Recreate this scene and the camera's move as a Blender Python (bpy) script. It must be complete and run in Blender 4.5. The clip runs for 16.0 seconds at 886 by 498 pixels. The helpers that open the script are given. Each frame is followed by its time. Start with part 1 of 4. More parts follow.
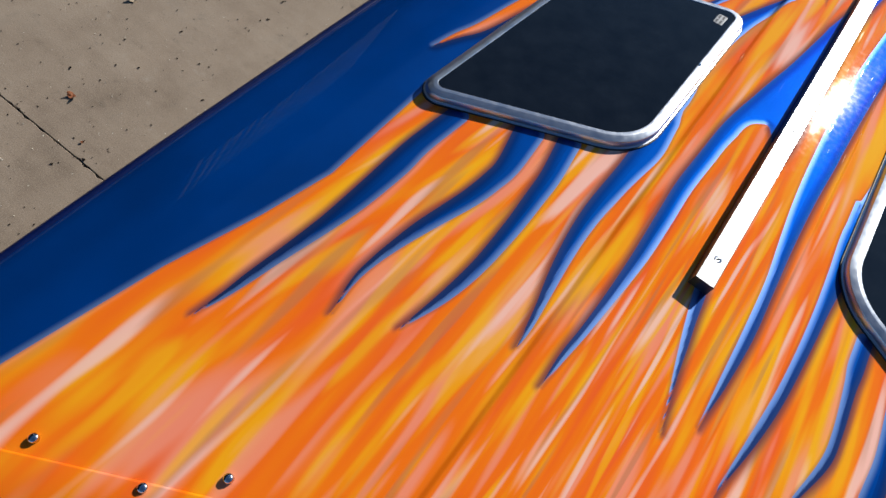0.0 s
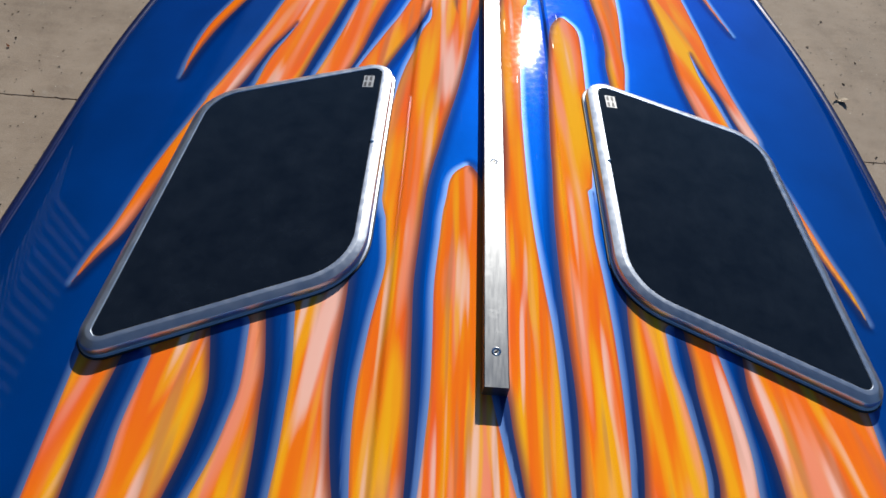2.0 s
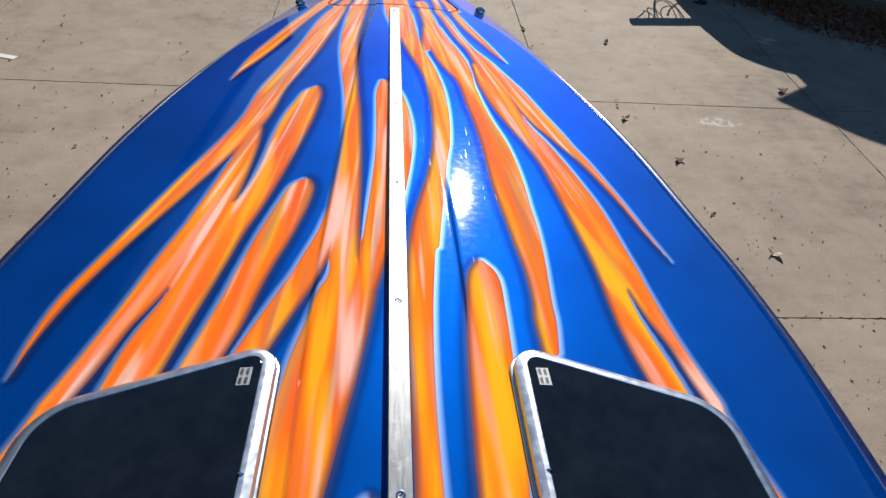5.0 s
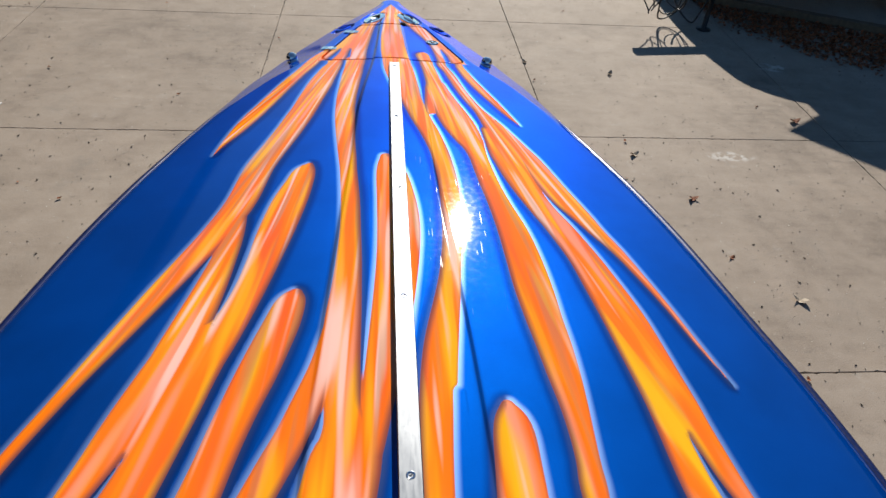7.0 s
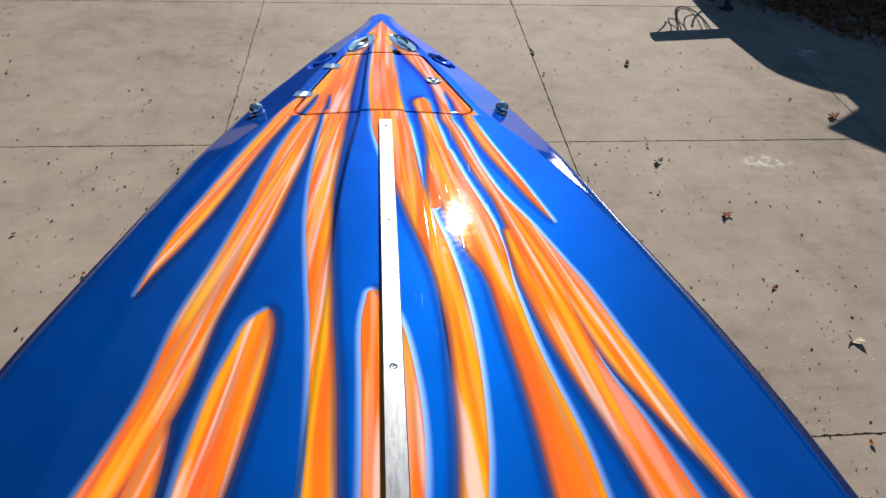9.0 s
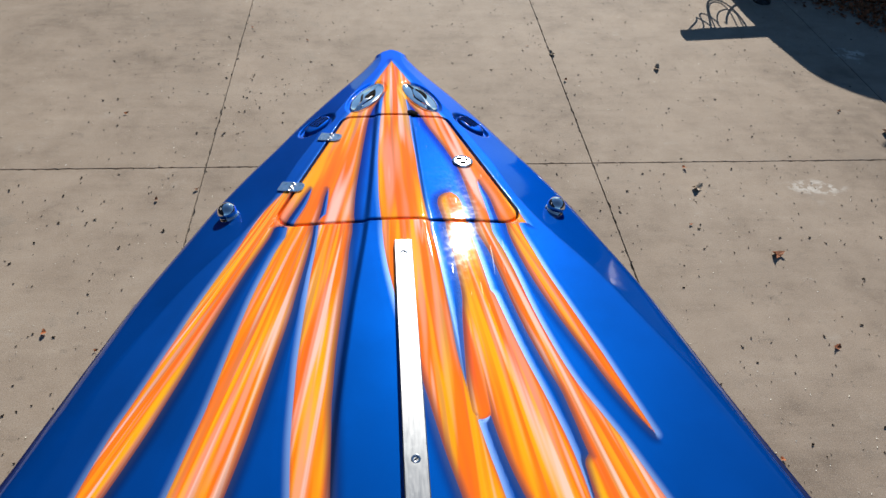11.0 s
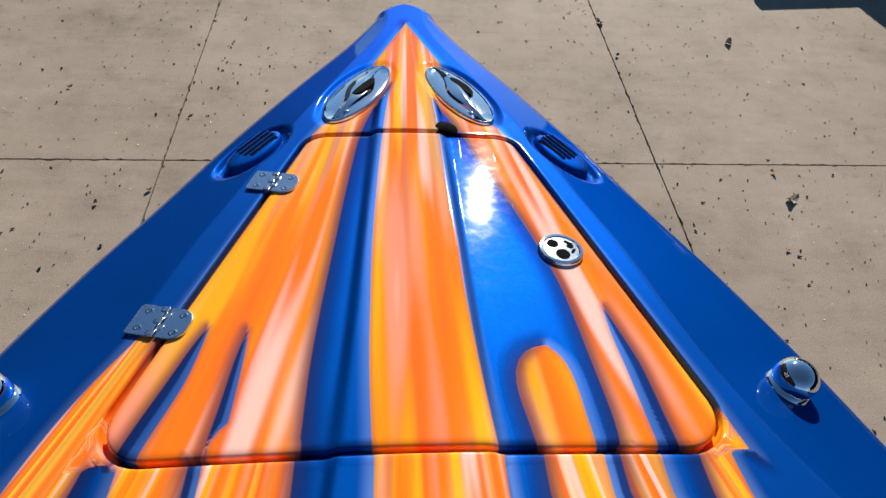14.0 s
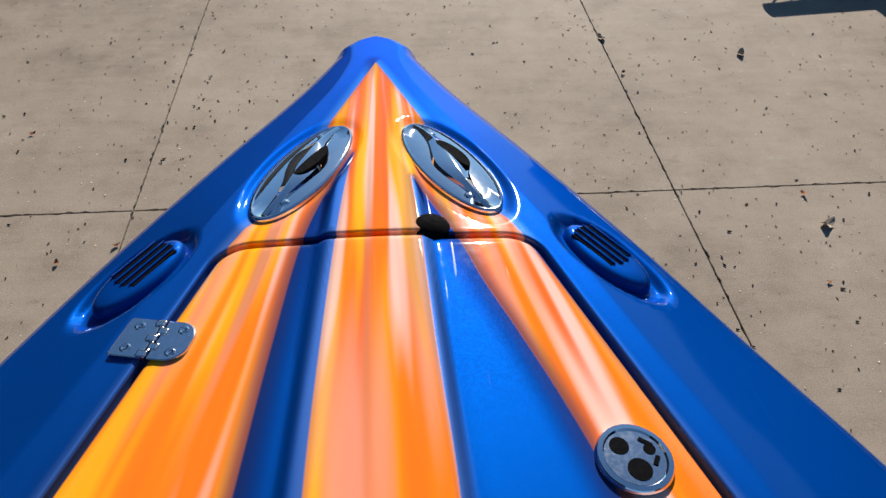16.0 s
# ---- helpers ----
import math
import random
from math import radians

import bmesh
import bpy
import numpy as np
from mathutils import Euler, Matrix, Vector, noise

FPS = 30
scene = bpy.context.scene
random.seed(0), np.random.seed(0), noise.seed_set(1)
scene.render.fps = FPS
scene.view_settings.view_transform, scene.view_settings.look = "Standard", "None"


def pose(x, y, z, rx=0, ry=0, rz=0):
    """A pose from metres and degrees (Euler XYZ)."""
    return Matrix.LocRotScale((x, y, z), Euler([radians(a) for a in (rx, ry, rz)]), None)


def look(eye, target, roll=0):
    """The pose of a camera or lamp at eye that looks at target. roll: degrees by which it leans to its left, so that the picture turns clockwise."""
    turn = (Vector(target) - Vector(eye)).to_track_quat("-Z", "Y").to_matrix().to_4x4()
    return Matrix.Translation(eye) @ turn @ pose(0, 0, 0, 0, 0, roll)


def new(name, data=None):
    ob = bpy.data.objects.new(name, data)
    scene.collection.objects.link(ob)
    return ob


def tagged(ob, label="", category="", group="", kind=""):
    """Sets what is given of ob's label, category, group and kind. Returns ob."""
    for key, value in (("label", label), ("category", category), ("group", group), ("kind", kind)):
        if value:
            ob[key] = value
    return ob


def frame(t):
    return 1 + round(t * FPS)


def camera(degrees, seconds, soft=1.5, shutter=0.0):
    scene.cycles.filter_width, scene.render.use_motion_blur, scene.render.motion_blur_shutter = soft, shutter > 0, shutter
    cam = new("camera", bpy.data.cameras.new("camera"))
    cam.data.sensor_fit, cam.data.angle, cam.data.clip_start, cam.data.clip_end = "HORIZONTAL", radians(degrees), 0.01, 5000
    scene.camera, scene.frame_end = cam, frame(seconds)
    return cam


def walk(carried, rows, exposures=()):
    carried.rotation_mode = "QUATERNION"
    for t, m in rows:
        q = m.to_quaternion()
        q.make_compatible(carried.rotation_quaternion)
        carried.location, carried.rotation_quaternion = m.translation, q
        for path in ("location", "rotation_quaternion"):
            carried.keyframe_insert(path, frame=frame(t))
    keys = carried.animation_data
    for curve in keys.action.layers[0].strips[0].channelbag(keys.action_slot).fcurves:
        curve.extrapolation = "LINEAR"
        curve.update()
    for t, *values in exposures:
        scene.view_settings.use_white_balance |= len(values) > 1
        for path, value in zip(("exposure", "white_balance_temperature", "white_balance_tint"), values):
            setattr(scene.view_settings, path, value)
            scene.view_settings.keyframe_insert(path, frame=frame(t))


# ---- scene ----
cam = camera(68.6, 16.0)
PATH = [
    (0, (-0.23, -0.93, 3.36), (-0.566, -0.015, 1.613), 19.2),
    (0.5, (-0.305, -0.898, 3.357), (-0.687, -0.033, 1.594), 16.3),
    (1, (-0.24, -0.796, 3.352), (-0.456, 0.253, 1.662), 12.1),
    (1.5, (-0.177, -0.673, 3.335), (-0.189, 0.464, 1.689), 7.7),
    (2, (-0.137, -0.521, 3.294), (-0.077, 0.648, 1.672), 6.6),
    (2.5, (-0.119, -0.372, 3.263), (-0.022, 0.799, 1.645), 7.9),
    (3, (-0.083, -0.229, 3.243), (0.08, 0.939, 1.628), 8.8),
    (3.5, (-0.054, -0.159, 3.239), (0.134, 1.01, 1.627), 9.0),
    (4, (-0.043, -0.129, 3.265), (0.148, 1.156, 1.744), 7.7),
    (4.5, (-0.036, -0.09, 3.293), (0.149, 1.381, 1.95), 6.0),
    (4.7, (-0.032, -0.082, 3.295), (0.152, 1.396, 1.96), 5.8),
    (6.9, (-0.046, 0.291, 3.278), (0.138, 1.818, 2.0), 4.7),
    (7, (-0.045, 0.319, 3.282), (0.138, 1.841, 1.997), 4.4),
    (7.5, (-0.016, 0.511, 3.276), (0.174, 2.021, 1.978), 4.6),
    (8, (0.008, 0.702, 3.268), (0.191, 2.195, 1.95), 4.6),
    (8.5, (-0.023, 0.903, 3.266), (0.16, 2.374, 1.924), 4.1),
    (9, (-0.009, 1.103, 3.263), (0.169, 2.556, 1.901), 3.4),
    (9.2, (-0.016, 1.182, 3.264), (0.16, 2.629, 1.895), 3.8),
    (11.3, (-0.043, 2.033, 3.172), (0.137, 3.407, 1.729), 3.9),
    (11.5, (-0.026, 2.129, 3.155), (0.155, 3.484, 1.695), 3.8),
    (12, (-0.028, 2.352, 3.126), (0.151, 3.661, 1.624), 4.5),
    (12.5, (-0.044, 2.551, 3.07), (0.144, 3.813, 1.529), 5.4),
    (13, (-0.013, 2.717, 2.994), (0.17, 3.953, 1.432), 6.3),
    (13.4, (-0.029, 2.867, 2.793), (0.149, 4.132, 1.254), 6.3),
    (13.5, (-0.028, 2.888, 2.734), (0.139, 4.177, 1.214), 5.7),
    (14, (-0.031, 2.879, 2.631), (0.125, 4.212, 1.149), 4.8),
    (14.5, (-0.037, 2.927, 2.602), (0.114, 4.296, 1.152), 4.5),
    (15, (-0.022, 3.052, 2.556), (0.125, 4.433, 1.116), 4.6),
    (15.5, (0.0, 3.194, 2.512), (0.145, 4.57, 1.068), 2.5),
    (16, (0.018, 3.242, 2.462), (0.165, 4.615, 1.016), 1.9),
]
walk(cam, [(t, look(eye, target, roll)) for t, eye, target, roll in PATH],
     [(0, 0.2), (0.5, 0.17), (1.5, 0.10), (2.0, 0.22), (2.5, 0.40), (4.0, 0.48), (16, 0.50)])

# ---- world, sun, exposure ----
SUN_EL, SUN_AZ = radians(29.0), radians(12.0)
world = bpy.data.worlds.new("daylight")
scene.world = world
world.use_nodes = True
_n = world.node_tree.nodes
_sky = _n.new("ShaderNodeTexSky")
_sky.sky_type = "NISHITA"
_sky.sun_disc = False
_sky.dust_density, _sky.ozone_density, _sky.altitude = 0.2, 1.0, 500.0
_sky.sun_elevation, _sky.sun_rotation = SUN_EL, SUN_AZ
_n["Background"].inputs[1].default_value = 0.062
_wb = _n.new("ShaderNodeMix")
_wb.data_type, _wb.blend_type = "RGBA", "MULTIPLY"
_wb.inputs[0].default_value = 1.0
_wb.inputs[7].default_value = (0.60, 0.86, 1.04, 1)  # the sky as seen at sunlight's white balance
world.node_tree.links.new(_sky.outputs[0], _wb.inputs[6])
world.node_tree.links.new(_wb.outputs[2], _n["Background"].inputs[0])
_s = bpy.data.lights.new("sun", "SUN")
_s.energy, _s.angle, _s.color = 4.6, radians(0.53), (1.0, 0.93, 0.82)
sun = new("sun", _s)
sun_dir = Vector((math.sin(SUN_AZ) * math.cos(SUN_EL), math.cos(SUN_AZ) * math.cos(SUN_EL), math.sin(SUN_EL)))
sun.matrix_world = look(sun_dir * 30, (0, 0, 0))


# ---- materials ----
class Nodes:
    """Small wrapper for building a node material."""

    def __init__(self, name):
        self.mat = bpy.data.materials.new(name)
        self.mat.use_nodes = True
        self.t = self.mat.node_tree
        self.p = self.t.nodes["Principled BSDF"]

    def add(self, kind, ins=(), **attrs):
        n = self.t.nodes.new(kind)
        if "operation" in attrs:
            n.operation = attrs["operation"]
        if "attribute_name" in attrs:
            n.attribute_name = attrs["attribute_name"]
        if "interpolation_type" in attrs:
            n.interpolation_type = attrs["interpolation_type"]
        if "feature" in attrs:
            n.feature = attrs["feature"]
        if "data_type" in attrs:
            n.data_type = attrs["data_type"]
        if "blend_type" in attrs:
            n.blend_type = attrs["blend_type"]
        for k, v in dict(ins).items():
            self.put(n.inputs[k], v)
        return n

    def put(self, socket, v):
        if hasattr(v, "is_output"):
            self.t.links.new(v, socket)
        else:
            socket.default_value = v

    def math(self, op, a, b=0.0, clamp=False):
        n = self.add("ShaderNodeMath", {0: a, 1: b}, operation=op)
        n.use_clamp = clamp
        return n.outputs[0]

    def attr(self, name):
        return self.add("ShaderNodeAttribute", attribute_name=name).outputs["Fac"]

    def step(self, v, lo, hi, a=0.0, b=1.0):
        n = self.add("ShaderNodeMapRange", {0: v, 1: lo, 2: hi, 3: a, 4: b}, interpolation_type="SMOOTHSTEP")
        return n.outputs[0]

    def noise(self, vec, scale, detail=3.0, rough=0.55):
        ins = {"Scale": scale, "Detail": detail, "Roughness": rough}
        if vec is not None:
            ins["Vector"] = vec
        return self.add("ShaderNodeTexNoise", ins).outputs["Fac"]

    def ramp(self, v, stops):
        n = self.add("ShaderNodeValToRGB", {0: v})
        e = n.color_ramp.elements
        while len(e) < len(stops):
            e.new(0.5)
        for el, (pos, col) in zip(e, stops):
            el.position, el.color = pos, (*col, 1)
        return n.outputs[0]

    def mix(self, f, a, b, mode="MIX"):
        n = self.add("ShaderNodeMix", data_type="RGBA", blend_type=mode)
        for i, v in ((0, f), (6, a), (7, b)):
            self.put(n.inputs[i], (*v, 1) if isinstance(v, tuple) and len(v) == 3 else v)
        return n.outputs[2]

    def vec(self, x, y, z):
        return self.add("ShaderNodeCombineXYZ", {0: x, 1: y, 2: z}).outputs[0]

    def coords(self, which="Object"):
        return self.add("ShaderNodeTexCoord").outputs[which]

    def bump(self, h, strength, dist=0.002):
        self.put(self.p.inputs["Normal"], self.add("ShaderNodeBump", {"Height": h, "Strength": strength, "Distance": dist}).outputs[0])

    def set(self, **kw):
        for k, v in kw.items():
            k = k.replace("_", " ")
            if isinstance(v, tuple) and len(v) == 3:
                v = (*v, 1)
            self.put(self.p.inputs[k], v)
        return self.mat


def plain(name, color, rough=0.5, metal=0.0, var=0.12, scale=30.0, bump=0.05, coat=0.0):
    """A surface of one colour with mottling at two scales and fine relief."""
    m = Nodes(name)
    co = m.coords()
    a, b = m.noise(co, scale), m.noise(co, scale * 7, 4)
    v = m.math("ADD", m.math("MULTIPLY", a, 0.6), m.math("MULTIPLY", b, 0.4))
    dark = tuple(c * (1 - var) for c in color)
    lite = tuple(min(1, c * (1 + var)) for c in color)
    m.set(Base_Color=m.ramp(v, [(0.3, dark), (0.7, lite)]), Metallic=metal,
          Roughness=m.step(b, 0.3, 0.7, rough * 0.85, min(1, rough * 1.15)), Coat_Weight=coat, Coat_Roughness=0.04)
    if bump:
        m.bump(b, bump, 0.001)
    return m.mat


def hairlines(m):
    """Polishing scratches in the lacquer, as thin rougher lines that run two ways."""
    res = 0.0
    for turn, seed in ((0.5, 3.0), (-0.9, 11.0)):
        v = m.add("ShaderNodeMapping", {"Vector": m.coords(), "Location": (seed, seed, 0), "Rotation": (0, 0, turn), "Scale": (160.0, 9.0, 9.0)}).outputs[0]
        line = m.step(m.noise(v, 1.0, 1.0), 0.74, 0.77, 0.0, 0.13)
        res = m.math("MAXIMUM", line, res)
    return res


def flame_paint():
    """Airbrushed flames over metallic blue, under clear lacquer."""
    m = Nodes("flame paint")
    sd, lat, out = m.attr("sd"), m.attr("lat"), m.attr("outward")
    # long soft streaks that run with each lick
    sep = m.add("ShaderNodeSeparateXYZ", {0: m.coords()}).outputs

    aft = m.step(sep[1], 0.75, -0.05)

    def strand(across, along, drift_x, seed, detail):
        return m.noise(m.vec(m.math("MULTIPLY", lat, across), m.math("MULTIPLY", sep[1], along), m.math("ADD", m.math("MULTIPLY", sep[0], drift_x), seed)), 1.0, detail, 0.5)

    def streak(across, along, drift_x, seed, detail):
        # finer and shorter by the cockpit, where the licks fan out
        a, b = strand(across, along, drift_x, seed, detail), strand(across * 1.8, along * 1.5, drift_x, seed + 50, detail)
        return m.math("ADD", m.math("MULTIPLY", a, m.math("SUBTRACT", 1.0, aft)), m.math("MULTIPLY", b, aft))

    n1, n2, n3, n4 = streak(25, 2.0, 1.5, 0, 0.5), streak(48, 2.6, 1.5, 7, 1.0), streak(31, 1.9, 1.5, 13, 0.5), streak(29, 2.2, 1.5, 21, 0.5)
    hue = m.math("ADD", m.math("MULTIPLY", n1, 0.7), m.math("MULTIPLY", n2, 0.3))
    fire = m.ramp(hue, [(0.34, (0.96, 0.41, 0.010)), (0.42, (0.96, 0.28, 0.009)), (0.48, (0.96, 0.205, 0.008)), (0.57, (0.95, 0.175, 0.010)), (0.68, (0.92, 0.135, 0.022))])
    lid = m.step(sep[1], 3.0, 3.25, 0.0, 0.042)
    n3 = m.math("ADD", n3, lid)
    fire = m.mix(m.step(n3, 0.53, 0.71, 0.0, 0.70), fire, (0.93, 0.34, 0.23))
    fire = m.mix(m.step(n4, 0.53, 0.68, 0.0, 0.62), fire, (0.96, 0.50, 0.012))
    fire = m.mix(m.step(m.math("ADD", lid, streak(36, 2.0, 1.5, 41, 0.5)), 0.585, 0.73, 0.0, 0.80), fire, (0.95, 0.62, 0.54))
    fire = m.mix(m.step(streak(40, 2.0, 1.5, 31, 0.5), 0.58, 0.75, 0.0, 0.50), fire, (0.45, 0.20, 0.10))
    # smoky shading inside the edge, heavier on the inboard side
    deep = m.math("MULTIPLY", m.step(sd, -0.020, 0.0), m.step(out, -0.7, 0.30, 0.95, 0.0))
    thin = m.math("MULTIPLY", m.step(sd, -0.008, 0.0), 0.42)
    fire = m.mix(m.math("MAXIMUM", deep, thin), fire, (0.20, 0.060, 0.060))
    # blue ground with flake, pale mist outboard of the licks, dark mist inboard
    flake = m.add("ShaderNodeTexVoronoi", {"Vector": m.coords(), "Scale": 900.0}).outputs["Color"]
    sparkle = m.add("ShaderNodeSeparateColor", {0: flake}).outputs[0]
    cloud = m.noise(m.coords(), 3.0, 4.0)
    ground = m.mix(m.step(cloud, 0.3, 0.7, 0.0, 1.0), (0.0001, 0.050, 0.265), (0.0001, 0.062, 0.33))
    fore = m.step(sep[1], 2.95, 3.2)
    pale = m.math("MULTIPLY", m.step(sd, 0.001, 0.017, 0.78, 0.0), m.math("MULTIPLY", m.step(out, -0.35, 0.45, 0.12, 1.0), m.math("SUBTRACT", 1.0, m.math("MULTIPLY", fore, 0.72))))
    dim = m.math("MULTIPLY", m.step(sd, 0.0, 0.034, 0.85, 0.0), m.math("MAXIMUM", m.step(out, -0.1, 0.6, 1.0, 0.0), m.math("MULTIPLY", fore, 0.25)))
    ground = m.mix(dim, ground, (0.004, 0.005, 0.050))
    ground = m.mix(pale, ground, (0.17, 0.30, 0.60))
    body = m.mix(m.step(sd, -0.0012, 0.0012), fire, ground)
    worn = m.noise(m.coords(), 60.0, 5.0)
    is_blue = m.step(sd, -0.0012, 0.0012)
    m.set(Base_Color=body, Metallic=m.math("MULTIPLY", is_blue, 0.54), Specular_Tint=(0.05, 0.25, 1.0), Specular_IOR_Level=0.0,
          Roughness=m.math("ADD", 0.49, m.math("MULTIPLY", sparkle, 0.10)),
          Coat_Weight=1.0, Coat_IOR=1.30, Coat_Roughness=m.math("MAXIMUM", m.step(worn, 0.35, 0.75, 0.040, 0.062), hairlines(m)))
    return m.mat


M_paint = flame_paint()


def blue_gloss():
    m = Nodes("blue gloss")
    cloud = m.noise(m.coords(), 3.0, 4.0)
    m.set(Base_Color=m.mix(m.step(cloud, 0.3, 0.7), (0.0001, 0.050, 0.265), (0.0001, 0.062, 0.33)), Metallic=0.54, Specular_Tint=(0.05, 0.25, 1.0), Roughness=0.54, Specular_IOR_Level=0.0,
          Coat_Weight=1.0, Coat_IOR=1.30, Coat_Roughness=m.step(m.noise(m.coords(), 60.0, 5.0), 0.35, 0.75, 0.040, 0.062))
    return m.mat


M_blue = blue_gloss()
# dark tone that puts the gunwale's dark reflection into colour
M_navy = plain("navy reflection band", (0.001, 0.008, 0.075), 0.35, 0.2, 0.2, 20, 0.02, 0.5)


def brushed(name, color, rough, stretch, relief, metal=1.0):
    """Mill-finish aluminium with drawn grain, scuffs and handling marks."""
    m = Nodes(name)
    mp = m.add("ShaderNodeMapping", {"Vector": m.coords(), "Scale": stretch}).outputs[0]
    grain, spot = m.noise(mp, 6.0, 5.0), m.noise(m.coords(), 45.0, 5.0, 0.7)
    m.set(Base_Color=m.ramp(spot, [(0.3, tuple(c * 0.92 for c in color)), (0.62, color)]), Metallic=metal,
          Roughness=m.math("ADD", m.step(grain, 0.3, 0.7, rough * 0.9, rough * 1.1), m.step(spot, 0.55, 0.75, 0.0, 0.08)))
    m.bump(m.math("ADD", grain, m.math("MULTIPLY", spot, 0.7)), relief, 0.0006)
    return m.mat


M_bar = brushed("worn aluminium bar", (0.26, 0.275, 0.295), 0.36, (34.0, 3.0, 34.0), 0.006)
M_frame = plain("anodised frame", (0.54, 0.60, 0.70), 0.34, 0.9, 0.04, 8, 0.0)
M_chrome = plain("chrome", (0.78, 0.79, 0.82), 0.05, 1.0, 0.04, 20, 0.0)
M_steel = plain("stainless steel", (0.66, 0.68, 0.72), 0.16, 1.0, 0.08, 40, 0.02)
M_black = plain("black gap", (0.004, 0.004, 0.005), 0.9, 0.0, 0.2, 40, 0.0)
M_black.node_tree.nodes["Principled BSDF"].inputs["Specular IOR Level"].default_value = 0.05
M_rubber = plain("black rubber", (0.02, 0.02, 0.022), 0.55, 0.0, 0.2, 60, 0.2)
M_label = plain("printed foil label", (0.42, 0.44, 0.47), 0.4, 0.3, 0.1, 60, 0.0)
M_ink = plain("dark print", (0.06, 0.065, 0.08), 0.5, 0.0, 0.1, 60, 0.0)


def acrylic():
    """Smoked acrylic with a film of dust and hairline scratches."""
    m = Nodes("smoked acrylic")
    dust = m.noise(m.coords(), 14.0, 6.0, 0.65)
    fine = m.noise(m.coords(), 260.0, 2.0)
    m.set(Base_Color=m.ramp(dust, [(0.35, (0.004, 0.006, 0.011)), (0.75, (0.010, 0.014, 0.022))]),
          Roughness=m.math("ADD", m.step(dust, 0.3, 0.75, 0.06, 0.10), m.step(fine, 0.6, 0.8, 0.0, 0.03)), Specular_IOR_Level=0.35)
    return m.mat


M_acrylic = acrylic()


SCUFFS = ((3.40, 5.63, 0.32, 0.12), (4.85, 7.76, 0.24, 0.16))


def concrete():
    m = Nodes("concrete")
    co = m.add("ShaderNodeNewGeometry").outputs["Position"]
    big, mid, fine = m.noise(co, 0.55, 5.0, 0.6), m.noise(co, 3.2, 6.0, 0.65), m.noise(co, 95.0, 4.0, 0.7)
    sweep = m.noise(m.add("ShaderNodeMapping", {"Vector": co, "Scale": (0.7, 5.0, 1.0)}).outputs[0], 2.4, 6.0, 0.7)
    v = m.math("ADD", m.math("ADD", m.math("MULTIPLY", big, 0.34), m.math("MULTIPLY", mid, 0.28)),
               m.math("ADD", m.math("MULTIPLY", fine, 0.16), m.math("MULTIPLY", sweep, 0.12)))
    rnd = m.add("ShaderNodeObjectInfo").outputs["Random"]
    v = m.math("ADD", v, m.math("MULTIPLY", rnd, 0.03))
    col = m.ramp(v, [(0.36, (0.180, 0.139, 0.104)), (0.45, (0.290, 0.231, 0.178)), (0.53, (0.352, 0.287, 0.226)), (0.64, (0.45, 0.382, 0.312))])
    pits = m.add("ShaderNodeTexVoronoi", {"Vector": co, "Scale": 46.0}).outputs["Distance"]
    pit = m.math("MULTIPLY", m.step(pits, 0.05, 0.11, 1.0, 0.0), m.step(m.noise(co, 8.0, 3.0), 0.56, 0.64))
    col = m.mix(m.math("MULTIPLY", pit, 0.75), col, (0.04, 0.034, 0.028))
    blot = m.noise(co, 1.6, 7.0, 0.72)
    smear = m.noise(m.add("ShaderNodeMapping", {"Vector": co, "Rotation": (0, 0, 0.5), "Scale": (5.0, 9.0, 1.0)}).outputs[0], 1.0, 6.0, 0.75)
    col = m.mix(m.step(smear, 0.56, 0.72, 0.0, 0.42), col, (0.12, 0.10, 0.08))
    col = m.mix(m.step(smear, 0.40, 0.26, 0.0, 0.40), col, (0.46, 0.42, 0.37))
    col = m.mix(m.step(blot, 0.55, 0.70, 0.0, 0.38), col, (0.13, 0.112, 0.092))
    col = m.mix(m.step(m.noise(co, 2.3, 7.0, 0.75), 0.60, 0.72, 0.0, 0.35), col, (0.46, 0.43, 0.385))
    # warm patches, and two chalky scuffs where something was dragged
    col = m.mix(m.step(m.noise(co, 1.1, 6.0, 0.7), 0.52, 0.68, 0.0, 0.28), col, (0.35, 0.27, 0.20))
    for sx, sy, wx, wy in SCUFFS:
        off = m.add("ShaderNodeMapping", {"Vector": co, "Location": (-sx / wx, -sy / wy, 0), "Scale": (1 / wx, 1 / wy, 0.0)}).outputs[0]
        near = m.step(m.add("ShaderNodeVectorMath", {0: off}, operation="LENGTH").outputs["Value"], 0.35, 1.0, 1.0, 0.0)
        col = m.mix(m.math("MULTIPLY", near, m.step(m.noise(co, 11.0, 5.0, 0.7), 0.47, 0.58, 0.0, 0.75)), col, (0.62, 0.60, 0.56))
    grain = m.noise(co, 130.0, 4.0, 0.8)
    col = m.mix(m.step(grain, 0.53, 0.66, 0.0, 0.50), col, (0.10, 0.086, 0.070))
    col = m.mix(m.step(grain, 0.47, 0.33, 0.0, 0.45), col, (0.50, 0.47, 0.42))
    m.set(Base_Color=col, Roughness=m.step(fine, 0.3, 0.7, 0.72, 0.95))
    m.bump(m.math("SUBTRACT", m.math("ADD", m.math("MULTIPLY", fine, 0.5), mid), pit), 0.5, 0.004)
    return m.mat


M_concrete = concrete()
M_joint = plain("dirt in joint", (0.035, 0.03, 0.024), 0.95, 0.0, 0.4, 25, 0.4)


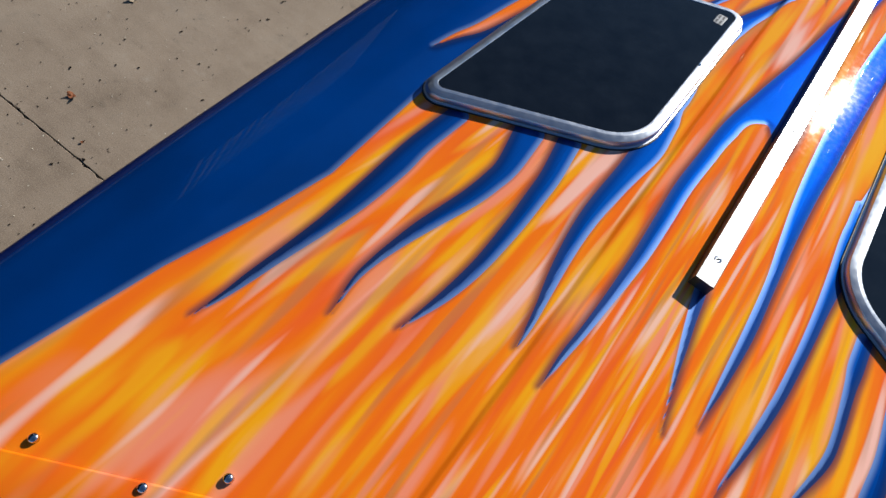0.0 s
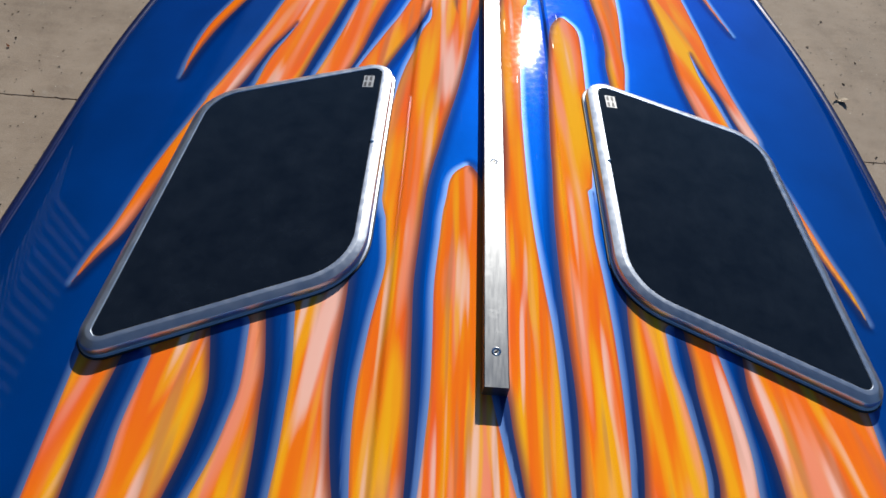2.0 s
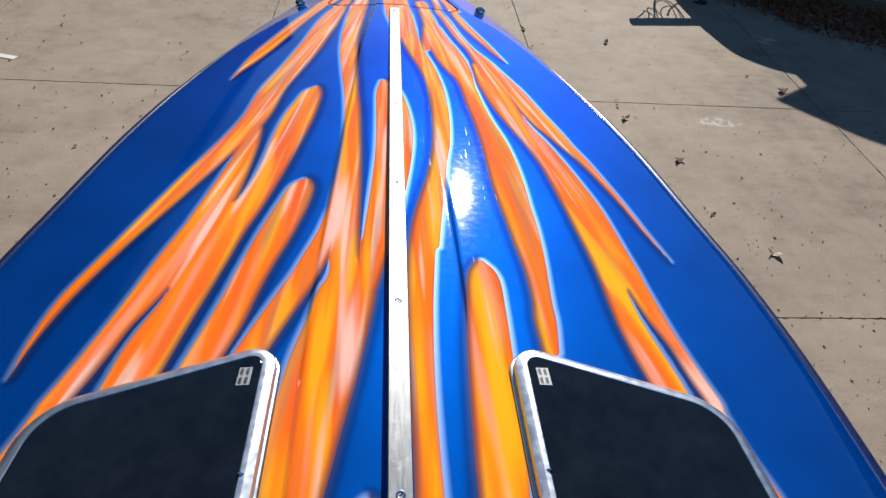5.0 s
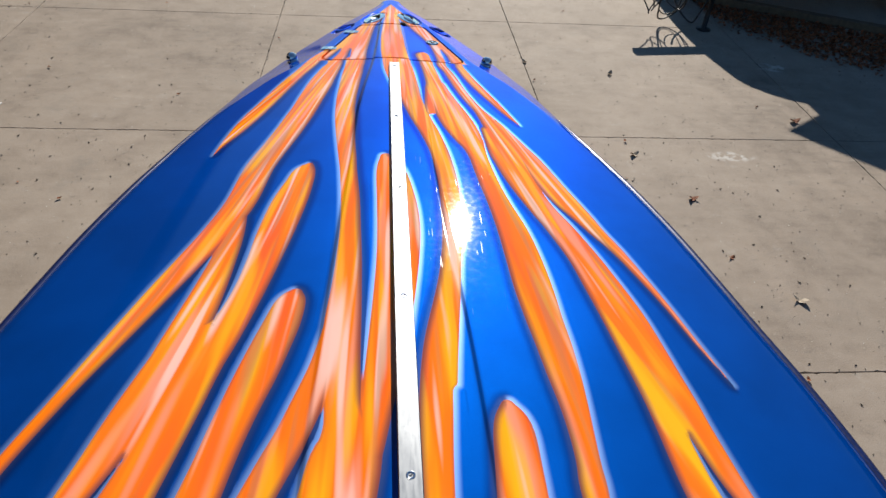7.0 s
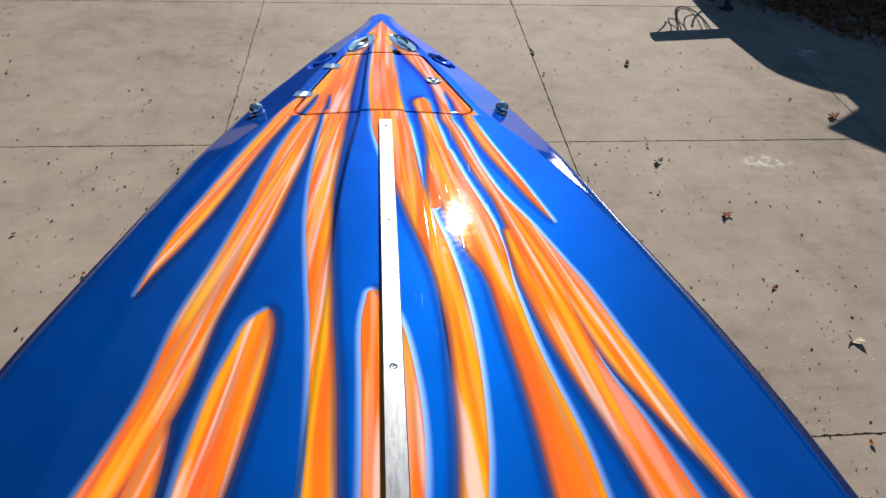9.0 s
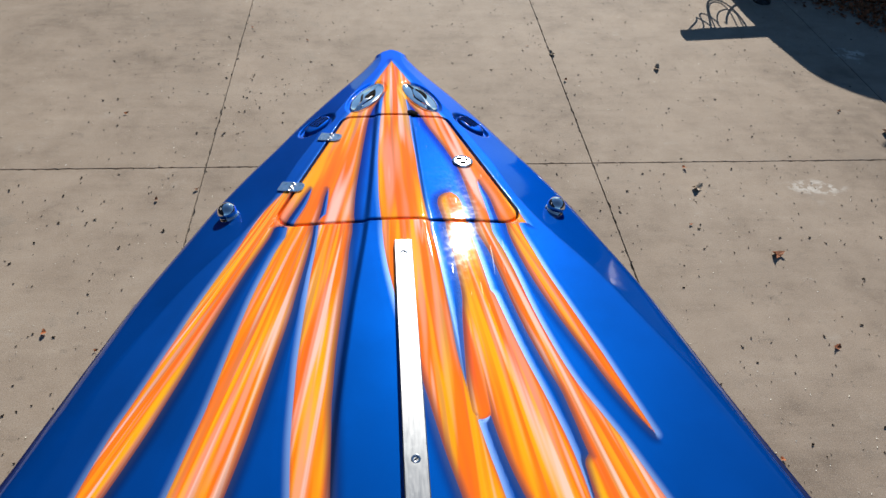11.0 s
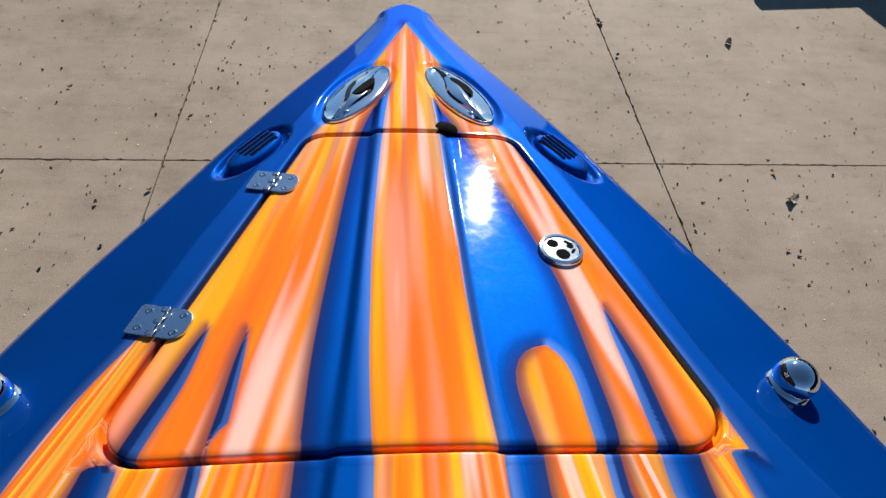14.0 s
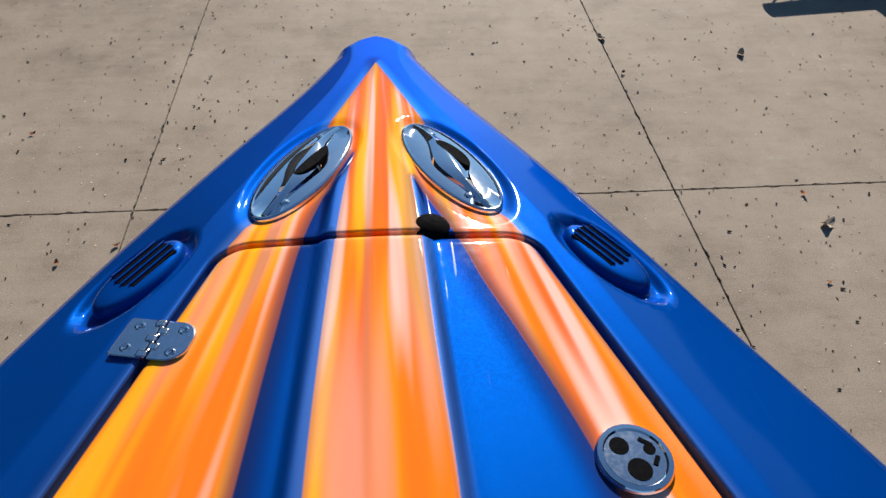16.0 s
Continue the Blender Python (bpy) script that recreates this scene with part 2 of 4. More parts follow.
# ---- mesh helpers ----
def part(name, bm, material, parent=None, label="", smooth=False):
    """Links a bmesh as one mesh object under its thing."""
    me = bpy.data.meshes.new(name)
    bm.to_mesh(me)
    bm.free()
    me.materials.append(material)
    if smooth:
        me.polygons.foreach_set("use_smooth", [True] * len(me.polygons))
    ob = new(name, me)
    ob.parent = parent
    if label:
        tagged(ob, label)
    return ob


def thing(name, label, category, m=None, group="", kind=""):
    ob = new(name)
    ob.empty_display_size = 0.1
    if m is not None:
        ob.matrix_world = m
    return tagged(ob, label, category, group, kind)


def rounded(corners, radii, steps=10):
    """A closed outline: a polygon with a radius at each corner, counter-clockwise or clockwise as given."""
    pts, n = [], len(corners)
    for i in range(n):
        p, a, b = (Vector(corners[k % n]).to_2d() for k in (i, i - 1, i + 1))
        da, db = (a - p).normalized(), (b - p).normalized()
        half = da.angle(db) / 2
        cut = radii[i] / math.tan(half)
        c = p + (da + db).normalized() * (radii[i] / math.sin(half))
        s, e = p + da * cut - c, p + db * cut - c
        turn = s.angle_signed(e)
        for k in range(steps + 1):
            v = s.copy()
            v.rotate(Matrix.Rotation(-turn * k / steps, 2))
            pts.append(c + v)
    return pts


def densify(pts, step):
    out = []
    for i, p in enumerate(pts):
        q = pts[(i + 1) % len(pts)]
        k = max(1, int((q - p).length / step))
        out += [p.lerp(q, j / k) for j in range(k)]
    return out


def offset(pts, d):
    """The outline moved by d along its outward normal."""
    area = sum(pts[i - 1].cross(pts[i]) for i in range(len(pts)))
    s = 1 if area > 0 else -1
    res = []
    for i, p in enumerate(pts):
        t = (pts[(i + 1) % len(pts)] - pts[i - 1]).normalized()
        res.append(p + Vector((t.y, -t.x)) * (d * s))
    return res


def skin(rings, close=True, cap_last=False, cap_first=False):
    """A mesh from rings of equal length."""
    bm = bmesh.new()
    vs = [[bm.verts.new(p) for p in ring] for ring in rings]
    n = len(rings[0])
    for a, b in zip(vs, vs[1:]):
        for i in range(n if close else n - 1):
            bm.faces.new((a[i], a[(i + 1) % n], b[(i + 1) % n], b[i]))
    if cap_last:
        bm.faces.new(vs[-1])
    if cap_first:
        bm.faces.new(vs[0][::-1])
    bmesh.ops.recalc_face_normals(bm, faces=bm.faces)
    return bm


def box(sx, sy, sz, m=None, bevel=0.0, seg=2):
    bm = bmesh.new()
    bmesh.ops.create_cube(bm, size=1.0)
    bmesh.ops.scale(bm, vec=(sx, sy, sz), verts=bm.verts)
    if bevel:
        bmesh.ops.bevel(bm, geom=bm.edges[:], offset=bevel, segments=seg, affect="EDGES", profile=0.5)
    if m is not None:
        bmesh.ops.transform(bm, matrix=m, verts=bm.verts)
    return bm


def lathe(profile, seg=28, m=None):
    """A turned shape from (radius, height) pairs."""
    rings = [[Vector((r * math.cos(2 * math.pi * i / seg), r * math.sin(2 * math.pi * i / seg), h)) for i in range(seg)] for r, h in profile]
    bm = skin(rings, cap_last=True, cap_first=True)
    if m is not None:
        bmesh.ops.transform(bm, matrix=m, verts=bm.verts)
    return bm


def frame_on(place, n, turn=0.0):
    """A pose with its z along n and its x as near as can be to the world's x."""
    ax = Vector((0, 1, 0)).cross(n).normalized()
    ay = n.cross(ax)
    rot = Matrix((ax, ay, n)).transposed().to_4x4()
    return Matrix.Translation(place) @ rot @ pose(0, 0, 0, 0, 0, turn)


# ---- the boat's lines ----
def smooth_table(ys, vs):
    """A smooth curve through a short table of offsets (monotone cubic)."""
    ys, vs = np.array(ys, float), np.array(vs, float)
    h, d = np.diff(ys), np.diff(vs) / np.diff(ys)
    m = np.zeros_like(vs)
    m[0], m[-1] = d[0], d[-1]
    for i in range(1, len(vs) - 1):
        m[i] = 0 if d[i - 1] * d[i] <= 0 else 2 / (1 / d[i - 1] + 1 / d[i])

    def f(y):
        y = np.clip(y, ys[0], ys[-1])
        k = np.clip(np.searchsorted(ys, y) - 1, 0, len(h) - 1)
        s = (y - ys[k]) / h[k]
        return ((2 * s**3 - 3 * s**2 + 1) * vs[k] + (s**3 - 2 * s**2 + s) * h[k] * m[k]
                + (3 * s**2 - 2 * s**3) * vs[k + 1] + (s**3 - s**2) * h[k] * m[k + 1])

    return f


STERN, BOW = -3.6, 4.32
half_beam = smooth_table([-3.6, -1.5, -0.56, 0.19, 0.6, 0.95, 1.2, 1.42, 1.82, 1.97, 2.15, 2.27, 2.39, 2.52, 2.72, 2.95, 3.15, 3.30, 3.48, 3.60, 3.77, 3.952, 4.14, 4.24, 4.285, 4.308, 4.32],
                         [1.12, 1.118, 1.104, 1.080, 1.060, 1.038, 1.010, 0.970, 0.903, 0.870, 0.825, 0.791, 0.759, 0.724, 0.684, 0.634, 0.578, 0.533, 0.456, 0.397, 0.317, 0.224, 0.124, 0.078, 0.054, 0.032, 0.004])
spine = smooth_table([-3.6, 0.8, 1.1, 1.7, 2.07, 2.5, 2.8, 3.16, 3.7, 4.2], [0.172, 0.174, 0.170, 0.150, 0.134, 0.124, 0.105, 0.076, 0.055, 0.03])
fall = smooth_table([-3.6, 0.0, 0.6, 1.2, 2.6, 3.2, 3.8, 4.25], [0.20, 0.20, 0.26, 0.30, 0.28, 0.22, 0.22, 0.22])
rim = smooth_table([-3.6, -0.3, 0.4, 1.0, 2.0, 2.6, 2.9, 3.28, 3.5, 3.74, 3.95, 4.2, 4.32], [0.185, 0.185, 0.13, 0.075, 0.055, 0.08, 0.12, 0.195, 0.160, 0.122, 0.094, 0.055, 0.0])
drift = smooth_table([-3.6, 2.4, 3.4, 4.32], [-0.036, -0.030, -0.012, 0.0])
roll = smooth_table([-3.6, 1.8, 2.6, 3.2, 4.32], [0.066, 0.062, 0.050, 0.030, 0.028])  # width of the rounded gunwale
DROP = 0.85  # its height over its width


def smoother(a):
    a = np.clip(a, 0, 1)
    return a * a * (3 - 2 * a)


# moulded recesses round the cleats and the horn grilles: centre, turn, half length, half width, depth
DISHES = [(s * 0.092, 3.897, radians(-66 * s), 0.136, 0.058, 0.0055) for s in (-1, 1)] + [(s * 0.257, 3.722, radians(-56 * s), 0.084, 0.045, 0.0115) for s in (-1, 1)]


def dishes(x, y):
    """How far the deck is pressed down by the recesses."""
    res = np.zeros(np.broadcast(x, y).shape)
    for cx, cy, turn, a, b, depth in DISHES:
        u = (x - cx) * math.cos(turn) + (y - cy) * math.sin(turn)
        v = (y - cy) * math.cos(turn) - (x - cx) * math.sin(turn)
        res = res + depth * smoother((1 - np.sqrt((u / a) ** 2 + (v / b) ** 2)) / 0.20)
    return res


def deck_z(x, y):
    """Height of the deck, without the rounded gunwale."""
    x, y = np.asarray(x, float), np.asarray(y, float)
    base = 2.2382 - 0.03156 * y - 0.009534 * y**2 - 0.0001946 * y**3 - 0.024 * smoother((y - 2.4) / 1.3)
    ax = np.abs(x - drift(y) * 0.5)
    z = base - 0.10 * ax**1.6
    z = z + 0.007 * smoother(1 - (ax - spine(y) + 0.002) / 0.014) * smoother((4.1 - y) / 0.3)
    u = np.maximum(0, ax - (half_beam(y) - rim(y)))
    soft = 0.004 + 0.05 * smoother((2.9 - y) / 0.5)
    inland = smoother((half_beam(y) - roll(y) - ax - 0.002) / 0.022)
    return z - dishes(x, y) * inland - fall(y) * np.where(u < soft, u * u / (2 * soft), u - soft / 2)


def dz(x, y):
    return float(deck_z(x, y))


# ---- the flames: strokes of fire and of blue, laid in order ----
STROKES = []


def fire(nodes):
    STROKES.append((1, nodes))


def blue(nodes):
    STROKES.append((-1, nodes))


def field():
    STROKES.append((0, None))


def wedge():
    STROKES.append((2, None))


wedge()
blue([(-0.031, 3.931, 0.001), (-0.050, 3.841, 0.011), (-0.065, 3.742, 0.019), (-0.076, 3.596, 0.023), (-0.083, 3.467, 0.026), (-0.087, 3.358, 0.030),
      (-0.089, 3.265, 0.033), (-0.087, 3.162, 0.036), (-0.085, 3.077, 0.040), (-0.082, 2.971, 0.046), (-0.081, 2.895, 0.051)])
blue([(0.042, 3.862, 0.001), (0.067, 3.745, 0.020), (0.078, 3.672, 0.029), (0.091, 3.598, 0.040), (0.103, 3.530, 0.049), (0.113, 3.467, 0.056),
      (0.120, 3.410, 0.062), (0.125, 3.356, 0.065), (0.132, 3.261, 0.066), (0.138, 3.179, 0.065), (0.135, 3.141, 0.057), (0.143, 3.092, 0.060)])
blue([(0.232, 3.359, 0.001), (0.239, 3.309, 0.007), (0.246, 3.262, 0.010), (0.251, 3.194, 0.011), (0.256, 3.140, 0.012), (0.265, 3.066, 0.015),
      (0.284, 2.956, 0.022), (0.296, 2.878, 0.023)])
blue([(-0.245, 3.333, 0.001), (-0.253, 3.300, 0.006), (-0.265, 3.250, 0.010), (-0.284, 3.190, 0.011), (-0.298, 3.141, 0.011)])
blue([(-0.198, 3.327, 0.001), (-0.201, 3.280, 0.005), (-0.204, 3.220, 0.007), (-0.208, 3.172, 0.008), (-0.215, 3.111, 0.008)])
fire([(0.012, 3.155, 0.063), (0.018, 3.072, 0.064), (0.021, 3.040, 0.065), (0.029, 2.950, 0.063), (0.045, 2.793, 0.055), (0.062, 2.661, 0.044),
      (0.094, 2.476, 0.040), (0.114, 2.385, 0.038), (0.128, 2.314, 0.036), (0.144, 2.214, 0.034), (0.154, 2.106, 0.033), (0.158, 2.018, 0.032), (0.157, 1.897, 0.032), (0.150, 1.744, 0.030), (0.134, 1.608, 0.027),
      (0.118, 1.489, 0.030), (0.084, 1.286, 0.039), (0.066, 1.121, 0.039), (0.057, 0.984, 0.034), (0.053, 0.823, 0.030), (0.052, 0.672, 0.026),
      (0.054, 0.544, 0.025), (0.058, 0.323, 0.029), (0.064, 0.179, 0.035), (0.080, -0.059, 0.047), (0.083, -0.159, 0.048), (0.088, -0.231, 0.047)])
fire([(-0.306, 3.345, 0.006), (-0.318, 3.290, 0.020), (-0.330, 3.245, 0.029), (-0.341, 3.205, 0.034), (-0.352, 3.172, 0.034), (-0.361, 3.145, 0.033),
      (-0.380, 3.078, 0.031), (-0.406, 2.992, 0.030), (-0.429, 2.913, 0.031), (-0.449, 2.840, 0.032), (-0.466, 2.773, 0.032), (-0.482, 2.711, 0.033),
      (-0.497, 2.655, 0.033), (-0.512, 2.602, 0.033), (-0.531, 2.538, 0.033), (-0.565, 2.419, 0.025), (-0.597, 2.313, 0.010), (-0.615, 2.239, 0.001)])
fire([(-0.247, 3.172, 0.023), (-0.270, 3.065, 0.040), (-0.285, 2.977, 0.046), (-0.298, 2.897, 0.050), (-0.308, 2.823, 0.052), (-0.327, 2.694, 0.051),
      (-0.343, 2.583, 0.050), (-0.356, 2.510, 0.051), (-0.380, 2.391, 0.050), (-0.405, 2.285, 0.049), (-0.429, 2.189, 0.049), (-0.446, 2.102, 0.049),
      (-0.466, 1.920, 0.048), (-0.503, 1.774, 0.046), (-0.549, 1.647, 0.041), (-0.592, 1.534, 0.037), (-0.629, 1.433, 0.032), (-0.663, 1.342, 0.027),
      (-0.694, 1.259, 0.022), (-0.721, 1.183, 0.019), (-0.765, 1.054, 0.017), (-0.785, 0.960, 0.012), (-0.795, 0.875, 0.006), (-0.798, 0.802, 0.001)])
fire([(-0.474, 1.960, 0.020), (-0.468, 1.880, 0.027), (-0.461, 1.800, 0.030), (-0.458, 1.720, 0.031), (-0.463, 1.636, 0.035), (-0.474, 1.519, 0.042), (-0.488, 1.415, 0.047), (-0.505, 1.323, 0.047),
      (-0.522, 1.238, 0.044)])
fire([(-0.283, 2.127, 0.012), (-0.296, 2.083, 0.035), (-0.304, 2.019, 0.044), (-0.322, 1.904, 0.053), (-0.341, 1.755, 0.052), (-0.356, 1.624, 0.045),
      (-0.373, 1.508, 0.041), (-0.395, 1.405, 0.042), (-0.420, 1.313, 0.045), (-0.450, 1.231, 0.051)])
fire([(-0.463, 1.318, 0.086), (-0.483, 1.235, 0.088), (-0.500, 1.158, 0.091), (-0.515, 1.088, 0.092), (-0.527, 1.028, 0.092), (-0.547, 0.936, 0.093),
      (-0.566, 0.852, 0.096), (-0.584, 0.775, 0.099), (-0.605, 0.705, 0.101)])
fire([(-0.633, 0.858, 0.029), (-0.654, 0.781, 0.031), (-0.674, 0.711, 0.030), (-0.688, 0.656, 0.029), (-0.743, 0.461, 0.022), (-0.777, 0.294, 0.017),
      (-0.806, 0.219, 0.010), (-0.828, 0.149, 0.001)])
fire([(-0.259, 1.482, 0.017), (-0.268, 1.445, 0.037), (-0.280, 1.375, 0.044), (-0.296, 1.302, 0.046), (-0.315, 1.218, 0.046), (-0.333, 1.142, 0.043),
      (-0.348, 1.072, 0.041), (-0.360, 1.008, 0.040), (-0.377, 0.921, 0.041), (-0.398, 0.838, 0.039), (-0.420, 0.762, 0.035)])
fire([(-0.167, 3.165, 0.046), (-0.173, 3.054, 0.042), (-0.177, 2.965, 0.043), (-0.181, 2.884, 0.042), (-0.184, 2.810, 0.041), (-0.187, 2.742, 0.040),
      (-0.189, 2.680, 0.039), (-0.189, 2.622, 0.038), (-0.189, 2.568, 0.037), (-0.186, 2.490, 0.037), (-0.179, 2.367, 0.034), (-0.171, 2.258, 0.031),
      (-0.162, 2.159, 0.029), (-0.155, 2.069, 0.027), (-0.142, 1.889, 0.028), (-0.136, 1.739, 0.029), (-0.134, 1.606, 0.033), (-0.135, 1.489, 0.037),
      (-0.138, 1.385, 0.042), (-0.139, 1.291, 0.044), (-0.135, 1.205, 0.042), (-0.126, 1.127, 0.039), (-0.115, 1.069, 0.047), (-0.117, 1.016, 0.054)])
fire([(-0.136, 1.489, 0.029), (-0.144, 1.385, 0.032), (-0.160, 1.292, 0.033), (-0.174, 1.224, 0.033), (-0.199, 1.131, 0.035), (-0.220, 1.062, 0.035),
      (-0.244, 0.999, 0.035), (-0.266, 0.941, 0.034), (-0.306, 0.832, 0.034), (-0.329, 0.755, 0.031)])
fire([(-0.098, 1.053, 0.039), (-0.113, 1.003, 0.066), (-0.129, 0.909, 0.071), (-0.145, 0.825, 0.075), (-0.157, 0.747, 0.075), (-0.167, 0.676, 0.072),
      (-0.175, 0.611, 0.068), (-0.181, 0.551, 0.064), (-0.184, 0.495, 0.057), (-0.183, 0.383, 0.039), (-0.178, 0.230, 0.025), (-0.176, 0.096, 0.016)])
fire([(-0.038, 2.160, 0.017), (-0.021, 2.060, 0.046), (-0.006, 1.887, 0.058), (-0.002, 1.736, 0.060), (-0.007, 1.603, 0.056), (-0.016, 1.486, 0.052),
      (-0.026, 1.380, 0.048), (-0.036, 1.286, 0.044), (-0.049, 1.185, 0.038), (-0.060, 1.109, 0.034), (-0.072, 1.040, 0.033), (-0.080, 1.002, 0.033),
      (-0.102, 0.890, 0.030), (-0.120, 0.760, 0.023)])
fire([(0.145, 3.286, 0.008), (0.138, 3.249, 0.032), (0.145, 3.167, 0.031), (0.157, 3.037, 0.031), (0.164, 2.947, 0.033), (0.168, 2.864, 0.035),
      (0.160, 2.789, 0.034), (0.142, 2.658, 0.024), (0.134, 2.546, 0.022)])
fire([(0.176, 2.860, 0.036), (0.184, 2.760, 0.046), (0.195, 2.660, 0.055), (0.212, 2.560, 0.062), (0.234, 2.446, 0.064), (0.256, 2.340, 0.054),
      (0.270, 2.265, 0.040), (0.278, 2.190, 0.033), (0.286, 2.090, 0.033), (0.295, 2.000, 0.034), (0.308, 1.900, 0.037), (0.326, 1.764, 0.046),
      (0.335, 1.627, 0.051), (0.339, 1.505, 0.052), (0.343, 1.397, 0.048), (0.349, 1.299, 0.044), (0.352, 1.210, 0.039), (0.354, 1.130, 0.032),
      (0.353, 1.056, 0.027), (0.350, 0.988, 0.025), (0.346, 0.930, 0.027), (0.341, 0.840, 0.020)])
fire([(0.344, 2.420, 0.030), (0.362, 2.328, 0.046), (0.378, 2.240, 0.058), (0.388, 2.160, 0.056), (0.398, 2.080, 0.052), (0.414, 1.990, 0.047),
      (0.440, 1.890, 0.044), (0.475, 1.786, 0.046), (0.512, 1.650, 0.049), (0.535, 1.527, 0.056), (0.553, 1.418, 0.061), (0.564, 1.317, 0.062),
      (0.573, 1.226, 0.062), (0.581, 1.144, 0.063), (0.584, 1.083, 0.064), (0.592, 0.957, 0.069), (0.603, 0.865, 0.071), (0.618, 0.782, 0.072),
      (0.633, 0.720, 0.071)])
fire([(0.215, 3.150, 0.020), (0.219, 3.115, 0.021), (0.231, 3.066, 0.020), (0.240, 3.030, 0.020), (0.254, 2.947, 0.021), (0.266, 2.864, 0.021),
      (0.279, 2.788, 0.021), (0.294, 2.718, 0.021), (0.310, 2.654, 0.021), (0.328, 2.595, 0.022), (0.349, 2.522, 0.032), (0.368, 2.454, 0.042),
      (0.386, 2.390, 0.047), (0.410, 2.331, 0.045), (0.436, 2.274, 0.040), (0.460, 2.210, 0.040), (0.480, 2.119, 0.045), (0.503, 2.027, 0.046),
      (0.530, 1.942, 0.044), (0.560, 1.865, 0.036), (0.586, 1.793, 0.028), (0.624, 1.700, 0.020), (0.658, 1.590, 0.014), (0.694, 1.460, 0.009),
      (0.723, 1.334, 0.006), (0.758, 1.208, 0.001)])
fire([(0.297, 3.150, 0.018), (0.313, 3.048, 0.022), (0.332, 2.950, 0.023), (0.355, 2.860, 0.023), (0.381, 2.770, 0.021), (0.406, 2.690, 0.018),
      (0.430, 2.610, 0.014), (0.454, 2.540, 0.008), (0.474, 2.490, 0.001)])
fire([(0.654, 0.871, 0.019), (0.669, 0.787, 0.021), (0.681, 0.710, 0.019), (0.694, 0.623, 0.017), (0.705, 0.571, 0.016), (0.718, 0.523, 0.015),
      (0.757, 0.358, 0.011), (0.788, 0.257, 0.007), (0.804, 0.186, 0.001)])
fire([(0.211, 1.122, 0.015), (0.214, 1.067, 0.040), (0.210, 0.975, 0.046), (0.202, 0.830, 0.050), (0.195, 0.676, 0.050), (0.190, 0.547, 0.049),
      (0.189, 0.510, 0.048), (0.178, 0.339, 0.042), (0.182, 0.193, 0.045), (0.188, 0.065, 0.046), (0.189, -0.049, 0.047), (0.188, -0.150, 0.045),
      (0.188, -0.224, 0.040)])
field()
blue([(-0.531, 1.042, 0.001), (-0.555, 0.973, 0.006), (-0.575, 0.920, 0.009), (-0.592, 0.854, 0.010), (-0.608, 0.777, 0.016), (-0.622, 0.720, 0.022)])
blue([(0.586, 1.063, 0.001), (0.601, 0.958, 0.008), (0.623, 0.868, 0.013), (0.638, 0.784, 0.011), (0.650, 0.722, 0.014)])
blue([(-0.641, -0.016, 0.027), (-0.653, -0.141, 0.028), (-0.653, -0.219, 0.030), (-0.655, -0.292, 0.028), (-0.659, -0.364, 0.025), (-0.666, -0.432,
      0.020), (-0.676, -0.500, 0.016), (-0.686, -0.562, 0.013), (-0.695, -0.621, 0.011), (-0.703, -0.675, 0.007), (-0.717, -0.739, 0.001)])
blue([(-0.484, 0.050, 0.036), (-0.467, -0.062, 0.028), (-0.470, -0.125, 0.025), (-0.480, -0.190, 0.023), (-0.497, -0.256, 0.020), (-0.514, -0.321,
      0.017), (-0.526, -0.379, 0.013), (-0.536, -0.444, 0.009), (-0.538, -0.502, 0.006), (-0.525, -0.581, 0.001)])
blue([(-0.397, 0.087, 0.027), (-0.379, -0.024, 0.024), (-0.374, -0.102, 0.022), (-0.370, -0.175, 0.020), (-0.369, -0.243, 0.018), (-0.370, -0.309,
      0.016), (-0.376, -0.374, 0.014), (-0.387, -0.439, 0.010), (-0.408, -0.525, 0.001)])
blue([(-0.242, 0.312, 0.011), (-0.241, 0.214, 0.027), (-0.248, 0.119, 0.027), (-0.254, 0.030, 0.025), (-0.257, -0.054, 0.022), (-0.254, -0.126,
      0.019), (-0.247, -0.193, 0.016), (-0.238, -0.254, 0.013), (-0.228, -0.312, 0.009), (-0.220, -0.368, 0.006), (-0.216, -0.417, 0.001)])
blue([(-0.055, 0.827, 0.009), (-0.061, 0.670, 0.023), (-0.070, 0.550, 0.030), (-0.087, 0.458, 0.026), (-0.104, 0.388, 0.021), (-0.120, 0.307, 0.018),
      (-0.131, 0.171, 0.019), (-0.128, 0.040, 0.019), (-0.125, -0.067, 0.017), (-0.126, -0.151, 0.014), (-0.129, -0.231, 0.011), (-0.133, -0.307,
      0.009), (-0.139, -0.379, 0.007), (-0.141, -0.455, 0.001)])
blue([(-0.000, -0.008, 0.001), (0.011, -0.061, 0.013), (0.024, -0.136, 0.011), (0.036, -0.196, 0.009), (0.047, -0.251, 0.006), (0.061, -0.313, 0.003),
      (0.076, -0.381, 0.001)])
blue([(0.124, 1.149, 0.025), (0.115, 0.927, 0.032), (0.108, 0.693, 0.031), (0.108, 0.497, 0.027), (0.113, 0.330, 0.022), (0.120, 0.185, 0.017),
      (0.129, 0.059, 0.013), (0.135, -0.082, 0.013), (0.134, -0.210, 0.009), (0.132, -0.269, 0.005), (0.130, -0.326, 0.001)])
blue([(0.229, 0.445, 0.009), (0.238, 0.348, 0.016), (0.243, 0.272, 0.017), (0.247, 0.201, 0.017), (0.250, 0.072, 0.015), (0.249, -0.043, 0.013),
      (0.245, -0.145, 0.012), (0.238, -0.220, 0.011), (0.227, -0.301, 0.008), (0.209, -0.413, 0.001)])
